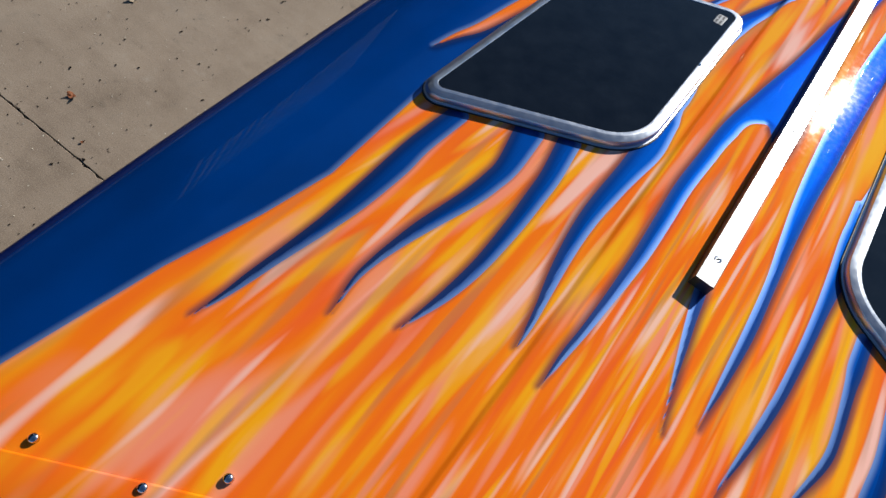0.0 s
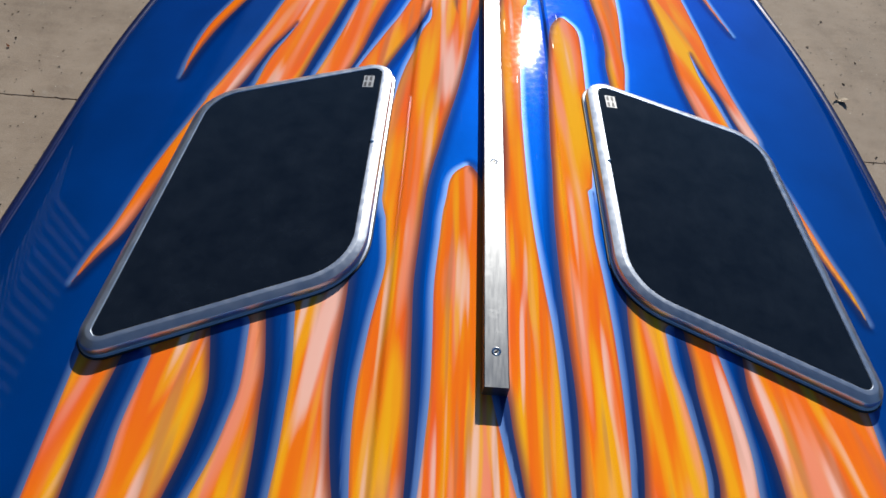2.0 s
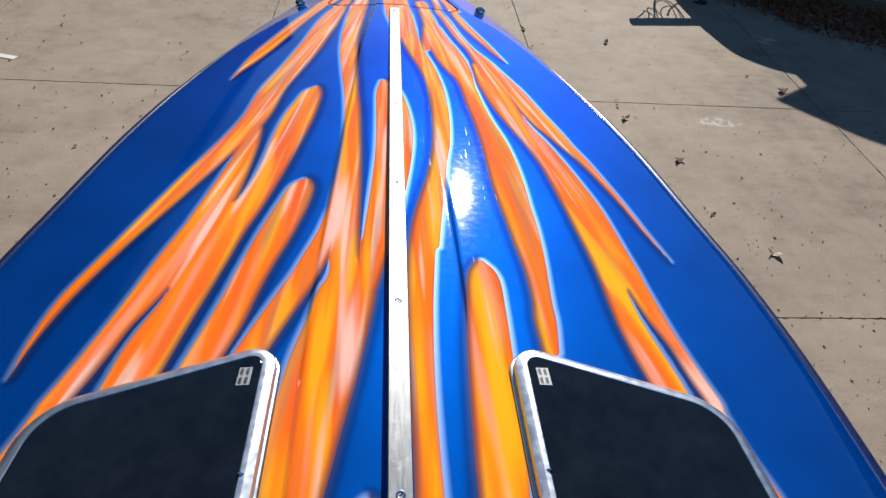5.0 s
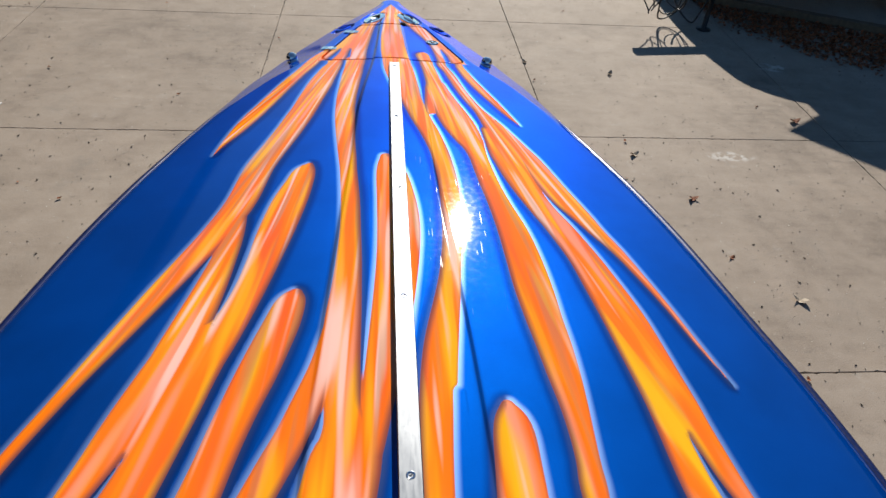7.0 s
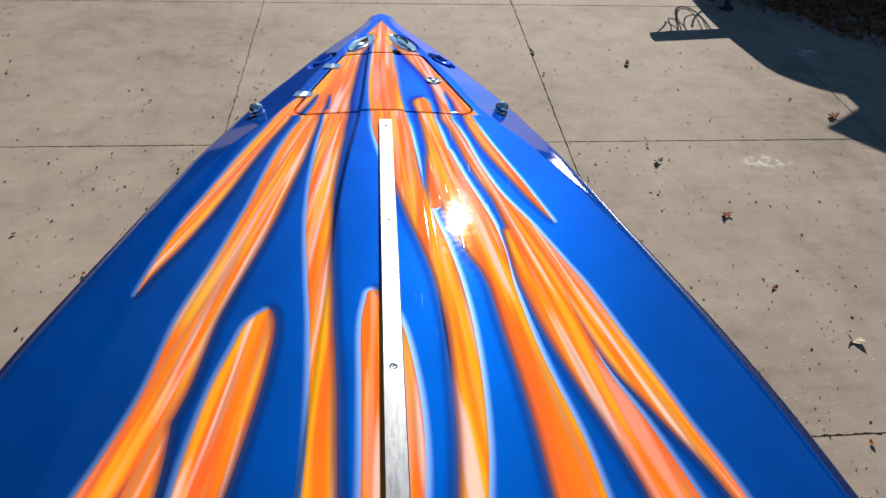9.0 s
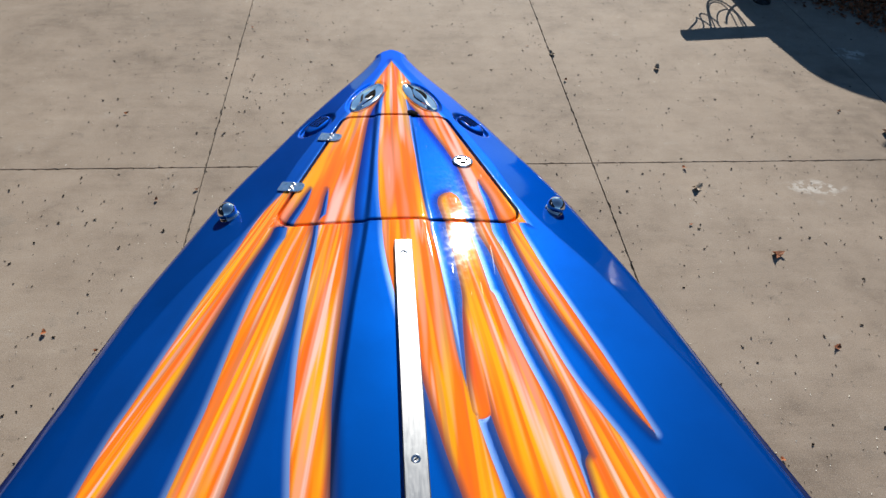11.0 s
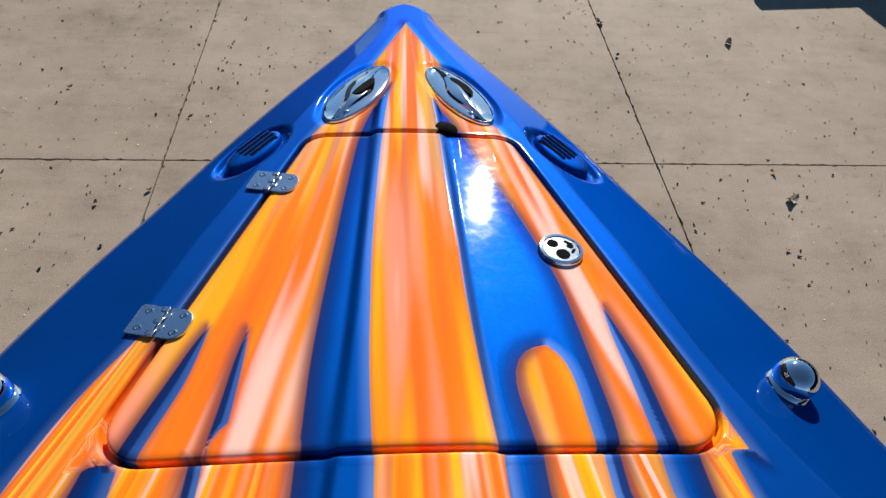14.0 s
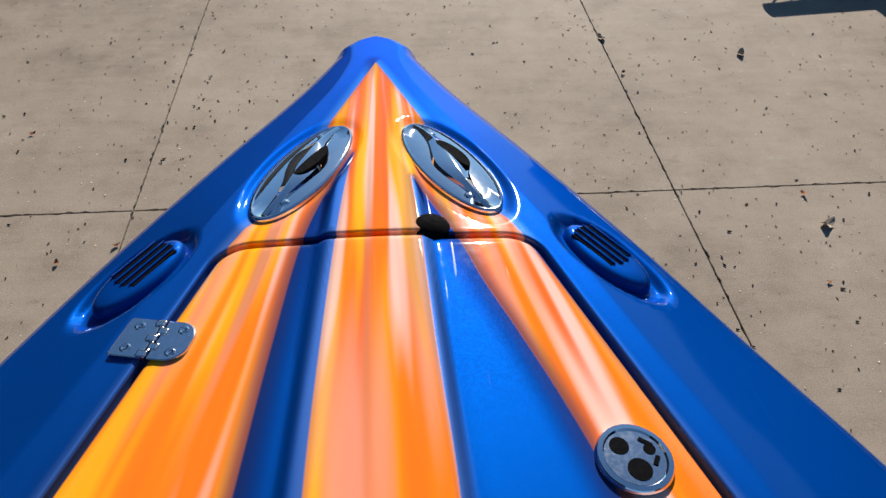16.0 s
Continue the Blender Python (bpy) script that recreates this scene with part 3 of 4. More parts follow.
blue([(0.358, 0.097, 0.018), (0.360, 0.025, 0.019), (0.364, -0.031, 0.014), (0.372, -0.134, 0.011), (0.370, -0.209, 0.010), (0.341, -0.315, 0.005)])
blue([(0.462, 0.074, 0.026), (0.464, -0.020, 0.017), (0.475, -0.124, 0.020), (0.475, -0.200, 0.024), (0.473, -0.232, 0.023), (0.480, -0.310, 0.019)])
fire([(-0.051, 0.471, 0.012), (-0.056, 0.434, 0.033), (-0.055, 0.375, 0.042), (-0.056, 0.312, 0.048), (-0.057, 0.168, 0.051), (-0.057, 0.043, 0.052)])


def curve_nodes(nodes, n=6):
    """The stroke's nodes, smoothed by a Catmull-Rom curve."""
    a = np.array(nodes, float)
    p = np.vstack([2 * a[0] - a[1], a, 2 * a[-1] - a[-2]])
    res = []
    for i in range(1, len(p) - 2):
        for s in np.arange(n) / n:
            res.append(0.5 * (2 * p[i] + (p[i + 1] - p[i - 1]) * s + (2 * p[i - 1] - 5 * p[i] + 4 * p[i + 1] - p[i + 2]) * s**2
                              + (3 * p[i] - p[i - 1] - 3 * p[i + 1] + p[i + 2]) * s**3))
    res.append(a[-1])
    res = np.array(res)
    res[:, 2] = np.maximum(res[:, 2], 0.0)
    return res


def stroke_field(x, y, nodes):
    """Signed distance to a stroke."""
    c = curve_nodes(nodes)
    d = np.full(x.shape, 9.0)
    for (x0, y0, r0), (x1, y1, r1) in zip(c[:-1], c[1:]):
        ex, ey = x1 - x0, y1 - y0
        s = np.clip(((x - x0) * ex + (y - y0) * ey) / (ex * ex + ey * ey + 1e-12), 0, 1)
        d = np.minimum(d, np.hypot(x - x0 - s * ex, y - y0 - s * ey) - (r0 + s * (r1 - r0)))
    return d


FLOW = (0.0161, -0.1329, 0.0622, -0.0259, -0.3989, -0.0541, -0.0121)


def flow(x, y):
    """The way the airbrush runs: change of x along y, fanning out from the bow."""
    ax = np.abs(x)
    a, b, c, d, e, f, g = FLOW
    return np.clip(x * (a + b * y + c * y**2 + d * y**3 + ax * (e + f * y + g * y**2)), -1.1, 1.1)


def streak_line(x, y):
    """Names each streak by its x where it passes amidships, or on the locker lid forward of the lid's aft edge."""
    fore = (y > 3.157) & (np.abs(x) < 0.345 - 0.29 * (y - 3.154))
    h = (np.where(fore, 3.45, 1.8) - y) / 36
    for _ in range(36):
        mid = flow(x + 0.5 * h * flow(x, y), y + 0.5 * h)
        x, y = x + h * mid, y + h
    return np.where(fore, 1.1 * x, 1.15 * x)


def paint_layers(x, y, sheet):
    """Signed distance to the edge of the flames, with or without the sheet of fire by the cockpit."""
    sd = np.full(x.shape, 0.30)
    y = np.where((y > 3.112) & (y < 3.157), y - (y - 3.112) * smoother((0.36 - np.abs(x)) / 0.07), y)
    for sign, nodes in STROKES:
        if sign == 0:
            if not sheet:
                continue
            reach = np.interp(-y, [-0.34, 0.0, 0.33, 0.5, 0.7, 1.0, 3.6], [0.73, 0.75, 0.745, 0.78, 0.835, 0.895, 0.93])
            reach = np.where(x > 0, reach - 0.03, reach)
            sd = np.minimum(sd, np.maximum(y - 0.55, np.abs(x) - reach))
            continue
        if sign == 2:
            half = np.interp(-y, [-4.208, -4.05, -3.94, -3.84, -3.755, -3.70, -3.48, -3.25, -3.15], [0.0, 0.052, 0.090, 0.124, 0.160, 0.178, 0.247, 0.318, 0.345])
            d = np.maximum(np.maximum((np.abs(x) - half) * 0.94, 3.157 - y), np.where(y > 4.208, np.hypot(x, y - 4.208), -9))
            sd = np.minimum(sd, d)
            continue
        ys = [n[1] for n in nodes]
        xs = [n[0] for n in nodes]
        m = (y > min(ys) - 0.25) & (y < max(ys) + 0.25) & (x > min(xs) - 0.25) & (x < max(xs) + 0.25)
        if not m.any():
            continue
        d = stroke_field(x[m], y[m], nodes)
        sd[m] = np.minimum(sd[m], d) if sign > 0 else np.maximum(sd[m], -d)
    return sd


def paint_fields(x, y):
    """Signed distance to the edge of the flames, negative inside; the licks melt into the sheet of fire."""
    w = smoother((0.50 - y) / 0.45)
    return (1 - w) * np.clip(paint_layers(x, y, False), -0.06, 0.03) + w * np.clip(paint_layers(x, y, True), -0.06, 0.06)


def give_paint(me):
    """Stores the flame fields on a mesh."""
    n = len(me.vertices)
    co = np.empty(n * 3)
    me.vertices.foreach_get("co", co)
    x, y = co[0::3], co[1::3]
    sd, lat = paint_fields(x, y), streak_line(x, y)
    e = 0.004
    grad = (paint_fields(x + e, y) - paint_fields(x - e, y)) / (2 * e)
    outward = grad * np.clip((x + 0.01) / 0.03, -1, 1)
    for name, v in (("sd", sd), ("lat", lat), ("outward", outward)):
        a = me.attributes.new(name, "FLOAT", "POINT")
        a.data.foreach_set("value", v.astype(np.float32))


boat = thing("speedboat", "blue speedboat with airbrushed orange flames on its glossy foredeck", "boat", pose(0, 0, 0))
LID = densify(rounded([(-0.171, 3.752), (0.173, 3.752), (0.347, 3.154), (-0.347, 3.154)], [0.045, 0.045, 0.055, 0.055]), 0.006)
LID_C = Vector((0.0, 3.40))


def inside_outline(px, py, pts):
    """Even-odd test for arrays of points."""
    res = np.zeros(px.shape, bool)
    for i, b in enumerate(pts):
        a = pts[i - 1]
        if a.y == b.y:
            continue
        cross = ((a.y > py) != (b.y > py)) & (px < (b.x - a.x) * (py - a.y) / (b.y - a.y) + a.x)
        res ^= cross
    return res


def build_deck():
    ys = np.concatenate([np.arange(STERN, -1.3, 0.10), np.arange(-1.3, 4.22, 0.0068), np.linspace(4.22, BOW, 26)])
    u_in, u_out = np.linspace(0, 1, 27), np.linspace(0, 1, 118)
    rows = []
    for y in ys:
        hb, w, c = float(half_beam(y)), float(rim(y)), float(drift(y)) * 0.5
        r = min(float(roll(y)), hb * 0.5)
        drop = DROP * r
        s = min(float(spine(y)), 0.45 * hb)
        flat = max(hb - r, s + 0.02 * min(1, hb / 0.1))
        xs = np.concatenate([u_in[:-1] * (s - 0.002), s - 0.002 + np.linspace(0, 0.014, 6) * min(1, hb / 0.1),
                             (s + 0.012 * min(1, hb / 0.1)) + u_out[1:] * (flat - s - 0.012 * min(1, hb / 0.1))])
        xs = np.maximum.accumulate(xs)
        row = []
        for side in (-1, 1):
            px = side * xs + c
            pz = deck_z(px, np.full_like(px, y))
            ang = np.radians(np.linspace(8, 92, 12))
            edge_slope = (pz[-2] - pz[-1]) / max(1e-6, abs(px[-1] - px[-2]))
            ex = side * (flat + r * np.sin(ang)) + c
            ez = pz[-1] - drop * (1 - np.cos(ang)) - r * np.sin(ang) * edge_slope * (1 - np.sin(ang) / 2)
            pts = np.column_stack([np.concatenate([px, ex]), np.full(len(px) + len(ang), y), np.concatenate([pz, ez])])
            row.append(pts)
        rows.append(np.vstack([row[0][::-1], row[1][1:]]))
    n, k = len(rows), len(rows[0])
    v = np.vstack(rows)
    i = np.arange((n - 1) * (k - 1))
    a = (i // (k - 1)) * k + i % (k - 1)
    f = np.column_stack([a, a + 1, a + k + 1, a + k])
    cx, cy = v[f][:, :, 0].mean(1), v[f][:, :, 1].mean(1)
    near = (cy > 3.1) & (cy < 3.8)
    drop = np.zeros(len(f), bool)
    drop[near] = inside_outline(cx[near], cy[near], offset(LID, 0.007))
    f = f[~drop]
    me = bpy.data.meshes.new("deck")
    me.from_pydata(v.tolist(), [], f.tolist())
    me.polygons.foreach_set("use_smooth", [True] * len(f))
    me.materials.append(M_paint)
    give_paint(me)
    ob = new("deck", me)
    ob.parent = boat
    tagged(ob, "glossy blue deck with orange and yellow airbrushed flames")


build_deck()


def build_lid():
    def ring(d, h):
        return [Vector((p.x, p.y, dz(p.x, p.y) + h)) for p in offset(LID, d)]

    seat = part("lid_seat", skin([ring(0.018, -0.0008), ring(0.004, 0.0010), ring(0.001, 0.0002), ring(0.0, -0.003), ring(0.0, -0.022), ring(-0.03, -0.022)]),
                M_paint, boat, "painted lip round the locker opening", smooth=True)
    give_paint(seat.data)
    rings = [ring(-0.0062, -0.020), ring(-0.0062, -0.0045), ring(-0.0075, -0.0015), ring(-0.0105, 0.0002), ring(-0.016, 0.0008)]
    base = offset(LID, -0.016)
    for s in np.linspace(0, 0.99, 84)[1:]:
        rings.append([Vector((q.x, q.y, dz(q.x, q.y) + 0.0008)) for q in (p.lerp(LID_C, s) for p in base)])
    lid = part("locker_lid", skin(rings, cap_last=True), M_paint, boat, "closed anchor locker lid painted with flames", smooth=True)
    give_paint(lid.data)
    return lid


lid = build_lid()


def build_hull():
    """Topsides and bottom, from the gunwale down to the keel."""
    ys = np.concatenate([np.linspace(STERN, 2.0, 24), np.linspace(2.1, BOW, 30)])
    levels = [(0.0, 1.0, 0.0), (0.02, 0.985, 0.0), (0.12, 0.972, 0.006), (0.4, 0.93, 0.03), (0.62, 0.89, 0.06), (0.66, 0.86, 0.07), (0.72, 0.84, 0.08), (0.9, 0.45, 0.13), (1.0, 0.0, 0.17)]
    rings = []
    for y in ys:
        hb, c = float(half_beam(y)), float(drift(y)) * 0.5
        r = min(float(roll(y)), hb * 0.5)
        z1, z0 = float(deck_z(hb - r + c, y)), float(deck_z(hb - r - 0.004 + c, y))
        top = z1 - DROP * r - r * (z0 - z1) / 0.004 * 0.5
        keel = 0.62 + 0.25 * max(0, (y - 2.0) / 2.3) ** 2
        ring = []
        for side in (-1, 1):
            pts = [Vector((side * (hb * w) + c, STERN + (y - STERN) * (1 - back), top + (keel - top) * d)) for d, w, back in levels]
            ring += pts if side < 0 else pts[::-1][1:]
        rings.append(ring)
    bm = skin(rings, close=False, cap_first=True)
    part("hull", bm, M_blue, boat, "blue hull below the gunwale", smooth=True)


build_hull()


def build_reflection_band(side):
    """Dark band standing in for the gunwale's dark reflection, running out towards the bow."""
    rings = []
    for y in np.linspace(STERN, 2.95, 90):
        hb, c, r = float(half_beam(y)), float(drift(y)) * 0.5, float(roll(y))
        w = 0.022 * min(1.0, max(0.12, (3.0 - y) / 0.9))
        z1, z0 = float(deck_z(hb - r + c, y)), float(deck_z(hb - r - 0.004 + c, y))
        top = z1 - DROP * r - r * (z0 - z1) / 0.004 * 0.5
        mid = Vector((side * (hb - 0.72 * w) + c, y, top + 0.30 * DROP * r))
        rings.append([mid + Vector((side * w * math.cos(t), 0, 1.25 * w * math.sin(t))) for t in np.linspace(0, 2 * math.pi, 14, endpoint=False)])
    part("rub_strip", skin(rings, cap_last=True, cap_first=True), M_navy, boat, "dark navy band along the gunwale, added for its dark reflection", smooth=True)


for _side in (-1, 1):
    build_reflection_band(_side)

# rail along the centreline of the deck
BAR_A, BAR_B, BAR_W, BAR_H = -0.068, 3.052, 0.044, 0.033


def build_rail():
    ys = np.linspace(BAR_A, BAR_B, 60)
    b = 0.0018
    prof = [(-BAR_W / 2, -0.008), (-BAR_W / 2, BAR_H - b), (-BAR_W / 2 + b, BAR_H), (BAR_W / 2 - b, BAR_H), (BAR_W / 2, BAR_H - b), (BAR_W / 2, -0.008)]
    rings = []
    for y in ys:
        taper = 1.0 - 0.60 * max(0.0, (y - 1.2) / 1.9)
        rings.append([Vector((x + 0.003, y, dz(0, y) + (z * taper if z > 0 else z))) for x, z in prof])
    rail = part("rail", skin(rings, cap_last=True, cap_first=True), M_bar, boat, "scuffed aluminium rail screwed along the centre of the deck")
    for y in (0.0, 0.469, 0.936, 1.418, 1.917, 2.43, 3.0):
        taper = 1.0 - 0.60 * max(0.0, (y - 1.2) / 1.9)
        z = dz(0, y) + BAR_H * taper
        s = part("screw", lathe([(0.0086, -0.001), (0.0086, 0.0006), (0.0075, 0.0013), (0.005, 0.0006), (0.0035, -0.0008), (0.001, -0.001)], 20, pose(0.003, y, z)),
                 M_steel, rail, "countersunk steel screw", smooth=True)
        part("screw_slot", box(0.0068, 0.0016, 0.0012, pose(0.003, y, z + 0.0004, 0, 0, 35)), M_black, rail)


build_rail()


def build_window(side):
    """A flush deck hatch: aluminium frame round smoked acrylic."""
    corners = [(side * x, y) for x, y in ((0.701, 0.702), (0.243, 0.838), (0.251, 0.163), (0.763, -0.042))]
    pts = densify(rounded(corners, [0.13, 0.052, 0.15, 0.046], 12), 0.03)
    a = np.array([(p.x, p.y, 1) for p in pts])
    k = np.linalg.lstsq(a, np.array([dz(p.x, p.y) for p in pts]), rcond=None)[0]

    def ring(d, h):
        return [Vector((p.x, p.y, k[0] * p.x + k[1] * p.y + k[2] + h)) for p in offset(pts, d)]

    top = 0.029
    hatch = part("deck_hatch", skin([ring(0.004, -0.03), ring(0.004, 0.0035), ring(0.0, 0.005), ring(-0.0005, top - 0.012), ring(-0.003, top - 0.007), ring(-0.016, top - 0.0005), ring(-0.018, top), ring(-0.0265, top), ring(-0.028, top - 0.0015), ring(-0.028, top - 0.012)]),
                 M_frame, boat, "closed deck window in a rounded aluminium frame", smooth=True)
    hatch.data.set_sharp_from_angle(angle=radians(35))
    part("gasket", skin([ring(0.007, -0.02), ring(0.007, 0.003), ring(0.0035, 0.0032)]), M_rubber, hatch)
    part("pane", skin([ring(-0.0272, top - 0.010), ring(-0.0275, top - 0.0022), ring(-0.0295, top - 0.0014)], cap_last=True), M_acrylic, hatch, "smoked black acrylic pane")
    # the frame's seam and the foil label in the forward inboard corner
    sy = 0.525
    sz = k[0] * side * 0.262 + k[1] * sy + k[2] + top
    part("frame_seam", box(0.027, 0.0035, 0.006, pose(side * 0.2635, sy, sz - 0.0045, 0, side * -22, side * 2)), M_chrome, hatch, "bright joint in the frame")
    lx, ly = side * 0.302, 0.742
    lz = k[0] * lx + k[1] * ly + k[2] + top - 0.0011
    tilt = frame_on(Vector((lx, ly, lz)), Vector((-k[0], -k[1], 1)).normalized(), side * 1.5)
    lab = part("label", box(0.026, 0.044, 0.0006, tilt), M_label, hatch, "small grey foil label with unreadable print")
    for row in range(2):
        for i, w in enumerate((0.017, 0.014, 0.018, 0.012)):
            part("print_bar", box(0.0045, w * 0.95, 0.0004, tilt @ pose(-0.006 + row * 0.0115 - 0.002 * (i % 2), -0.011 + 0.022 * (i // 2), 0.0006)), M_ink, lab)


for _side in (-1, 1):
    build_window(_side)


def on_deck(x, y, turn=0.0, lift=0.0, level=0.0):
    """A frame on the deck's surface, its z along the normal."""
    e = 0.02
    n = Vector((-(dz(x + e, y) - dz(x - e, y)) / (2 * e), -(dz(x, y + e) - dz(x, y - e)) / (2 * e), 1)).normalized()
    n = n.lerp(Vector((0, 0, 1)), level).normalized()
    return frame_on(Vector((x, y, dz(x, y))) + n * lift, n, turn)


def ellipse(a, b, n=40):
    return [Vector((a * math.cos(2 * math.pi * i / n), b * math.sin(2 * math.pi * i / n))) for i in range(n)]


def lift_ring(pts, h):
    return [Vector((p.x, p.y, h)) for p in pts]


def placed(bm, m):
    bmesh.ops.transform(bm, matrix=m, verts=bm.verts)
    return bm


def build_cleat(side):
    """A pop-up cleat lying flush: a polished oval with a long horn across it and a dark finger hollow."""
    m = on_deck(side * 0.092, 3.897, side * -66, 0.0)
    a, b = 0.113, 0.041
    base = part("cleat", placed(skin([lift_ring(ellipse(a, b), -0.006), lift_ring(ellipse(a, b), 0.004), lift_ring(ellipse(a - 0.0015, b - 0.0015), 0.0058),
                                      lift_ring(ellipse(a - 0.004, b - 0.004), 0.0062), lift_ring(ellipse(a - 0.006, b - 0.0055), 0.0048), lift_ring(ellipse(a - 0.03, b - 0.016), 0.0066), lift_ring(ellipse(0.03, 0.008), 0.0074)], cap_last=True), m),
                M_chrome, boat, "polished chrome pop-up cleat lying flush", smooth=True)
    base.data.set_sharp_from_angle(angle=radians(50))
    # the horn: a long leaf-shaped bar with a crisp ridge, waisted towards its ends
    rings = []
    for s in np.linspace(-1, 1, 33):
        w = 0.0045 + 0.0165 * math.exp(-(s / 0.42) ** 2) + 0.003 * (1 - s * s)
        h = 0.0075 + 0.0085 * (1 - abs(s) ** 2.2)
        bend = -side * 0.006 * math.sin(s * 2.4)
        x = s * (a - 0.009)
        rings.append([Vector((x, bend - w, 0.004)), Vector((x, bend - w * 0.8, h * 0.72)), Vector((x, bend - w * 0.10, h)), Vector((x, bend + w * 0.10, h)),
                      Vector((x, bend + w * 0.8, h * 0.72)), Vector((x, bend + w, 0.004))])
    bar = part("horn_bar", placed(skin(rings, cap_last=True, cap_first=True), m), M_chrome, base, smooth=True)
    bar.data.set_sharp_from_angle(angle=radians(24))
    hollow = [Vector((0.036 * math.cos(t), 0.0125 * math.sin(t) * (1 if math.sin(t) * side > 0 else 0.35))) for t in np.linspace(0, 2 * math.pi, 28, endpoint=False)]
    part("finger_hollow", placed(skin([lift_ring(hollow, 0.004), lift_ring(hollow, 0.0158), lift_ring([p * 0.9 for p in hollow], 0.0160)], cap_last=True), m @ pose(-side * 0.006, side * 0.007, 0, 0, 0, side * 6)), M_black, base, "dark finger hollow beside the horn")
    for end in (-1, 1):
        part("pivot", placed(lathe([(0.007, 0.0), (0.007, 0.006), (0.0055, 0.0075), (0.002, 0.008)], 18), m @ pose(end * 0.074, -side * end * 0.013, 0)), M_chrome, base, smooth=True)


def build_vent(side):
    """A raised oval plug with louvres, in a moulded recess and painted like the deck."""
    m = on_deck(side * 0.257, 3.722, side * -56, 0.0, 0.45) @ pose(-side * 0.004, 0, 0)
    a, b = 0.060, 0.029
    base = part("horn_grille", placed(skin([lift_ring(ellipse(a + 0.004, b + 0.004), -0.012), lift_ring(ellipse(a + 0.001, b + 0.001), 0.002), lift_ring(ellipse(a - 0.001, b - 0.001), 0.008),
                                            lift_ring(ellipse(a - 0.004, b - 0.003), 0.0115), lift_ring(ellipse(a - 0.010, b - 0.007), 0.0135), lift_ring(ellipse(a - 0.025, b - 0.013), 0.0142)], cap_last=True), m),
                M_blue, boat, "blue painted oval horn grille with louvres", smooth=True)
    for i in range(4):
        y = (i - 1.5) * 0.0098
        ln = 0.070 * math.sqrt(1 - (y / 0.030) ** 2)
        mid = -side * 0.012
        part("louvre_gap", box(ln, 0.0040, 0.002, m @ pose(mid, y, 0.0137), 0.0006, 1), M_black, base)
        part("louvre", box(ln, 0.0026, 0.0042, m @ pose(mid, y + 0.0036, 0.0150, 25), 0.0008, 1), M_blue, base)


def build_dome(side):
    m = on_deck(side * 0.456 - 0.011, 3.256, 0, -0.004)
    base = part("deck_light", lathe([(0.0285, -0.004), (0.0285, 0.003), (0.0265, 0.005), (0.0255, 0.010)], 36, m), M_chrome, boat, "chrome domed navigation light on the deck edge", smooth=True)
    prof = [(0.0255, 0.008)] + [(0.0265 * math.cos(t), 0.019 + 0.0255 * math.sin(t)) for t in np.linspace(-0.45, 1.53, 16)]
    part("dome", lathe(prof, 36, m), M_chrome, base, "mirror-bright dome", smooth=True)


def build_hinge(x, y, turn):
    m = on_deck(x, y, turn, 0.0012)
    def leaf(sign):
        w, d, r = 0.036, 0.047, 0.018 if sign > 0 else 0.003
        c = [(0.003 * sign, -d / 2), (w * sign, -d / 2), (w * sign, d / 2), (0.003 * sign, d / 2)]
        pts = rounded(c, [0.0012, r, r, 0.0012], 8)
        return placed(skin([lift_ring(pts, -0.003), lift_ring(pts, 0.0026), lift_ring(offset(pts, -0.001), 0.0032)], cap_last=True, cap_first=True), m)
    base = part("hinge", leaf(1), M_steel, boat, "stainless steel hinge with five knuckles")
    part("leaf", leaf(-1), M_steel, base)
    for i in range(5):
        part("knuckle", box(0.0105, 0.0088, 0.0055, m @ pose(0.0035 * (1 if i % 2 else -1), (i - 2) * 0.0094, 0.0018), 0.0018, 2), M_steel, base)
    for sx in (-1, 1):
        for sy in (-1, 1):
            part("screw", placed(lathe([(0.0050, 0.001), (0.0050, 0.0036), (0.0042, 0.0042), (0.0024, 0.0036), (0.0010, 0.0030)], 16), m @ pose(sx * 0.0225, sy * 0.0135, 0)), M_chrome, base, smooth=True)


def build_latch():
    m = on_deck(0.199, 3.462, 30, 0.001)
    base = part("latch", lathe([(0.0315, -0.004), (0.0315, 0.0035), (0.030, 0.0055), (0.026, 0.0058), (0.0245, 0.0040), (0.001, 0.0036)], 40, m), M_chrome, boat, "round chrome flush latch", smooth=True)
    base.data.set_sharp_from_angle(angle=radians(40))
    face = lathe([(0.0245, 0.002), (0.0245, 0.0043), (0.001, 0.0046)], 36, m)
    part("latch_face", face, M_steel, base)
    turn = m @ pose(0, 0, 0, 0, 0, -30)
    for x, y, r in ((-0.0100, 0.0105, 0.0080), (0.0005, -0.0110, 0.0098), (0.0140, 0.0065, 0.0050)):
        part("finger_hole", lathe([(r, 0.003), (r, 0.0050), (0.001, 0.0051)], 24, turn @ pose(x, y, 0)), M_black, base)
    part("key_gap", box(0.012, 0.0045, 0.0016, turn @ pose(0.0125, 0.013, 0.0045, 0, 0, -35), 0.0005, 1), M_black, base)
    part("key_gap", box(0.010, 0.0040, 0.0016, turn @ pose(0.0165, -0.004, 0.0045, 0, 0, 60), 0.0005, 1), M_black, base)


for _side in (-1, 1):
    build_cleat(_side)
    build_vent(_side)
    build_dome(_side)
build_hinge(-0.2075, 3.617, -14)
build_hinge(-0.302, 3.342, -14)
build_latch()
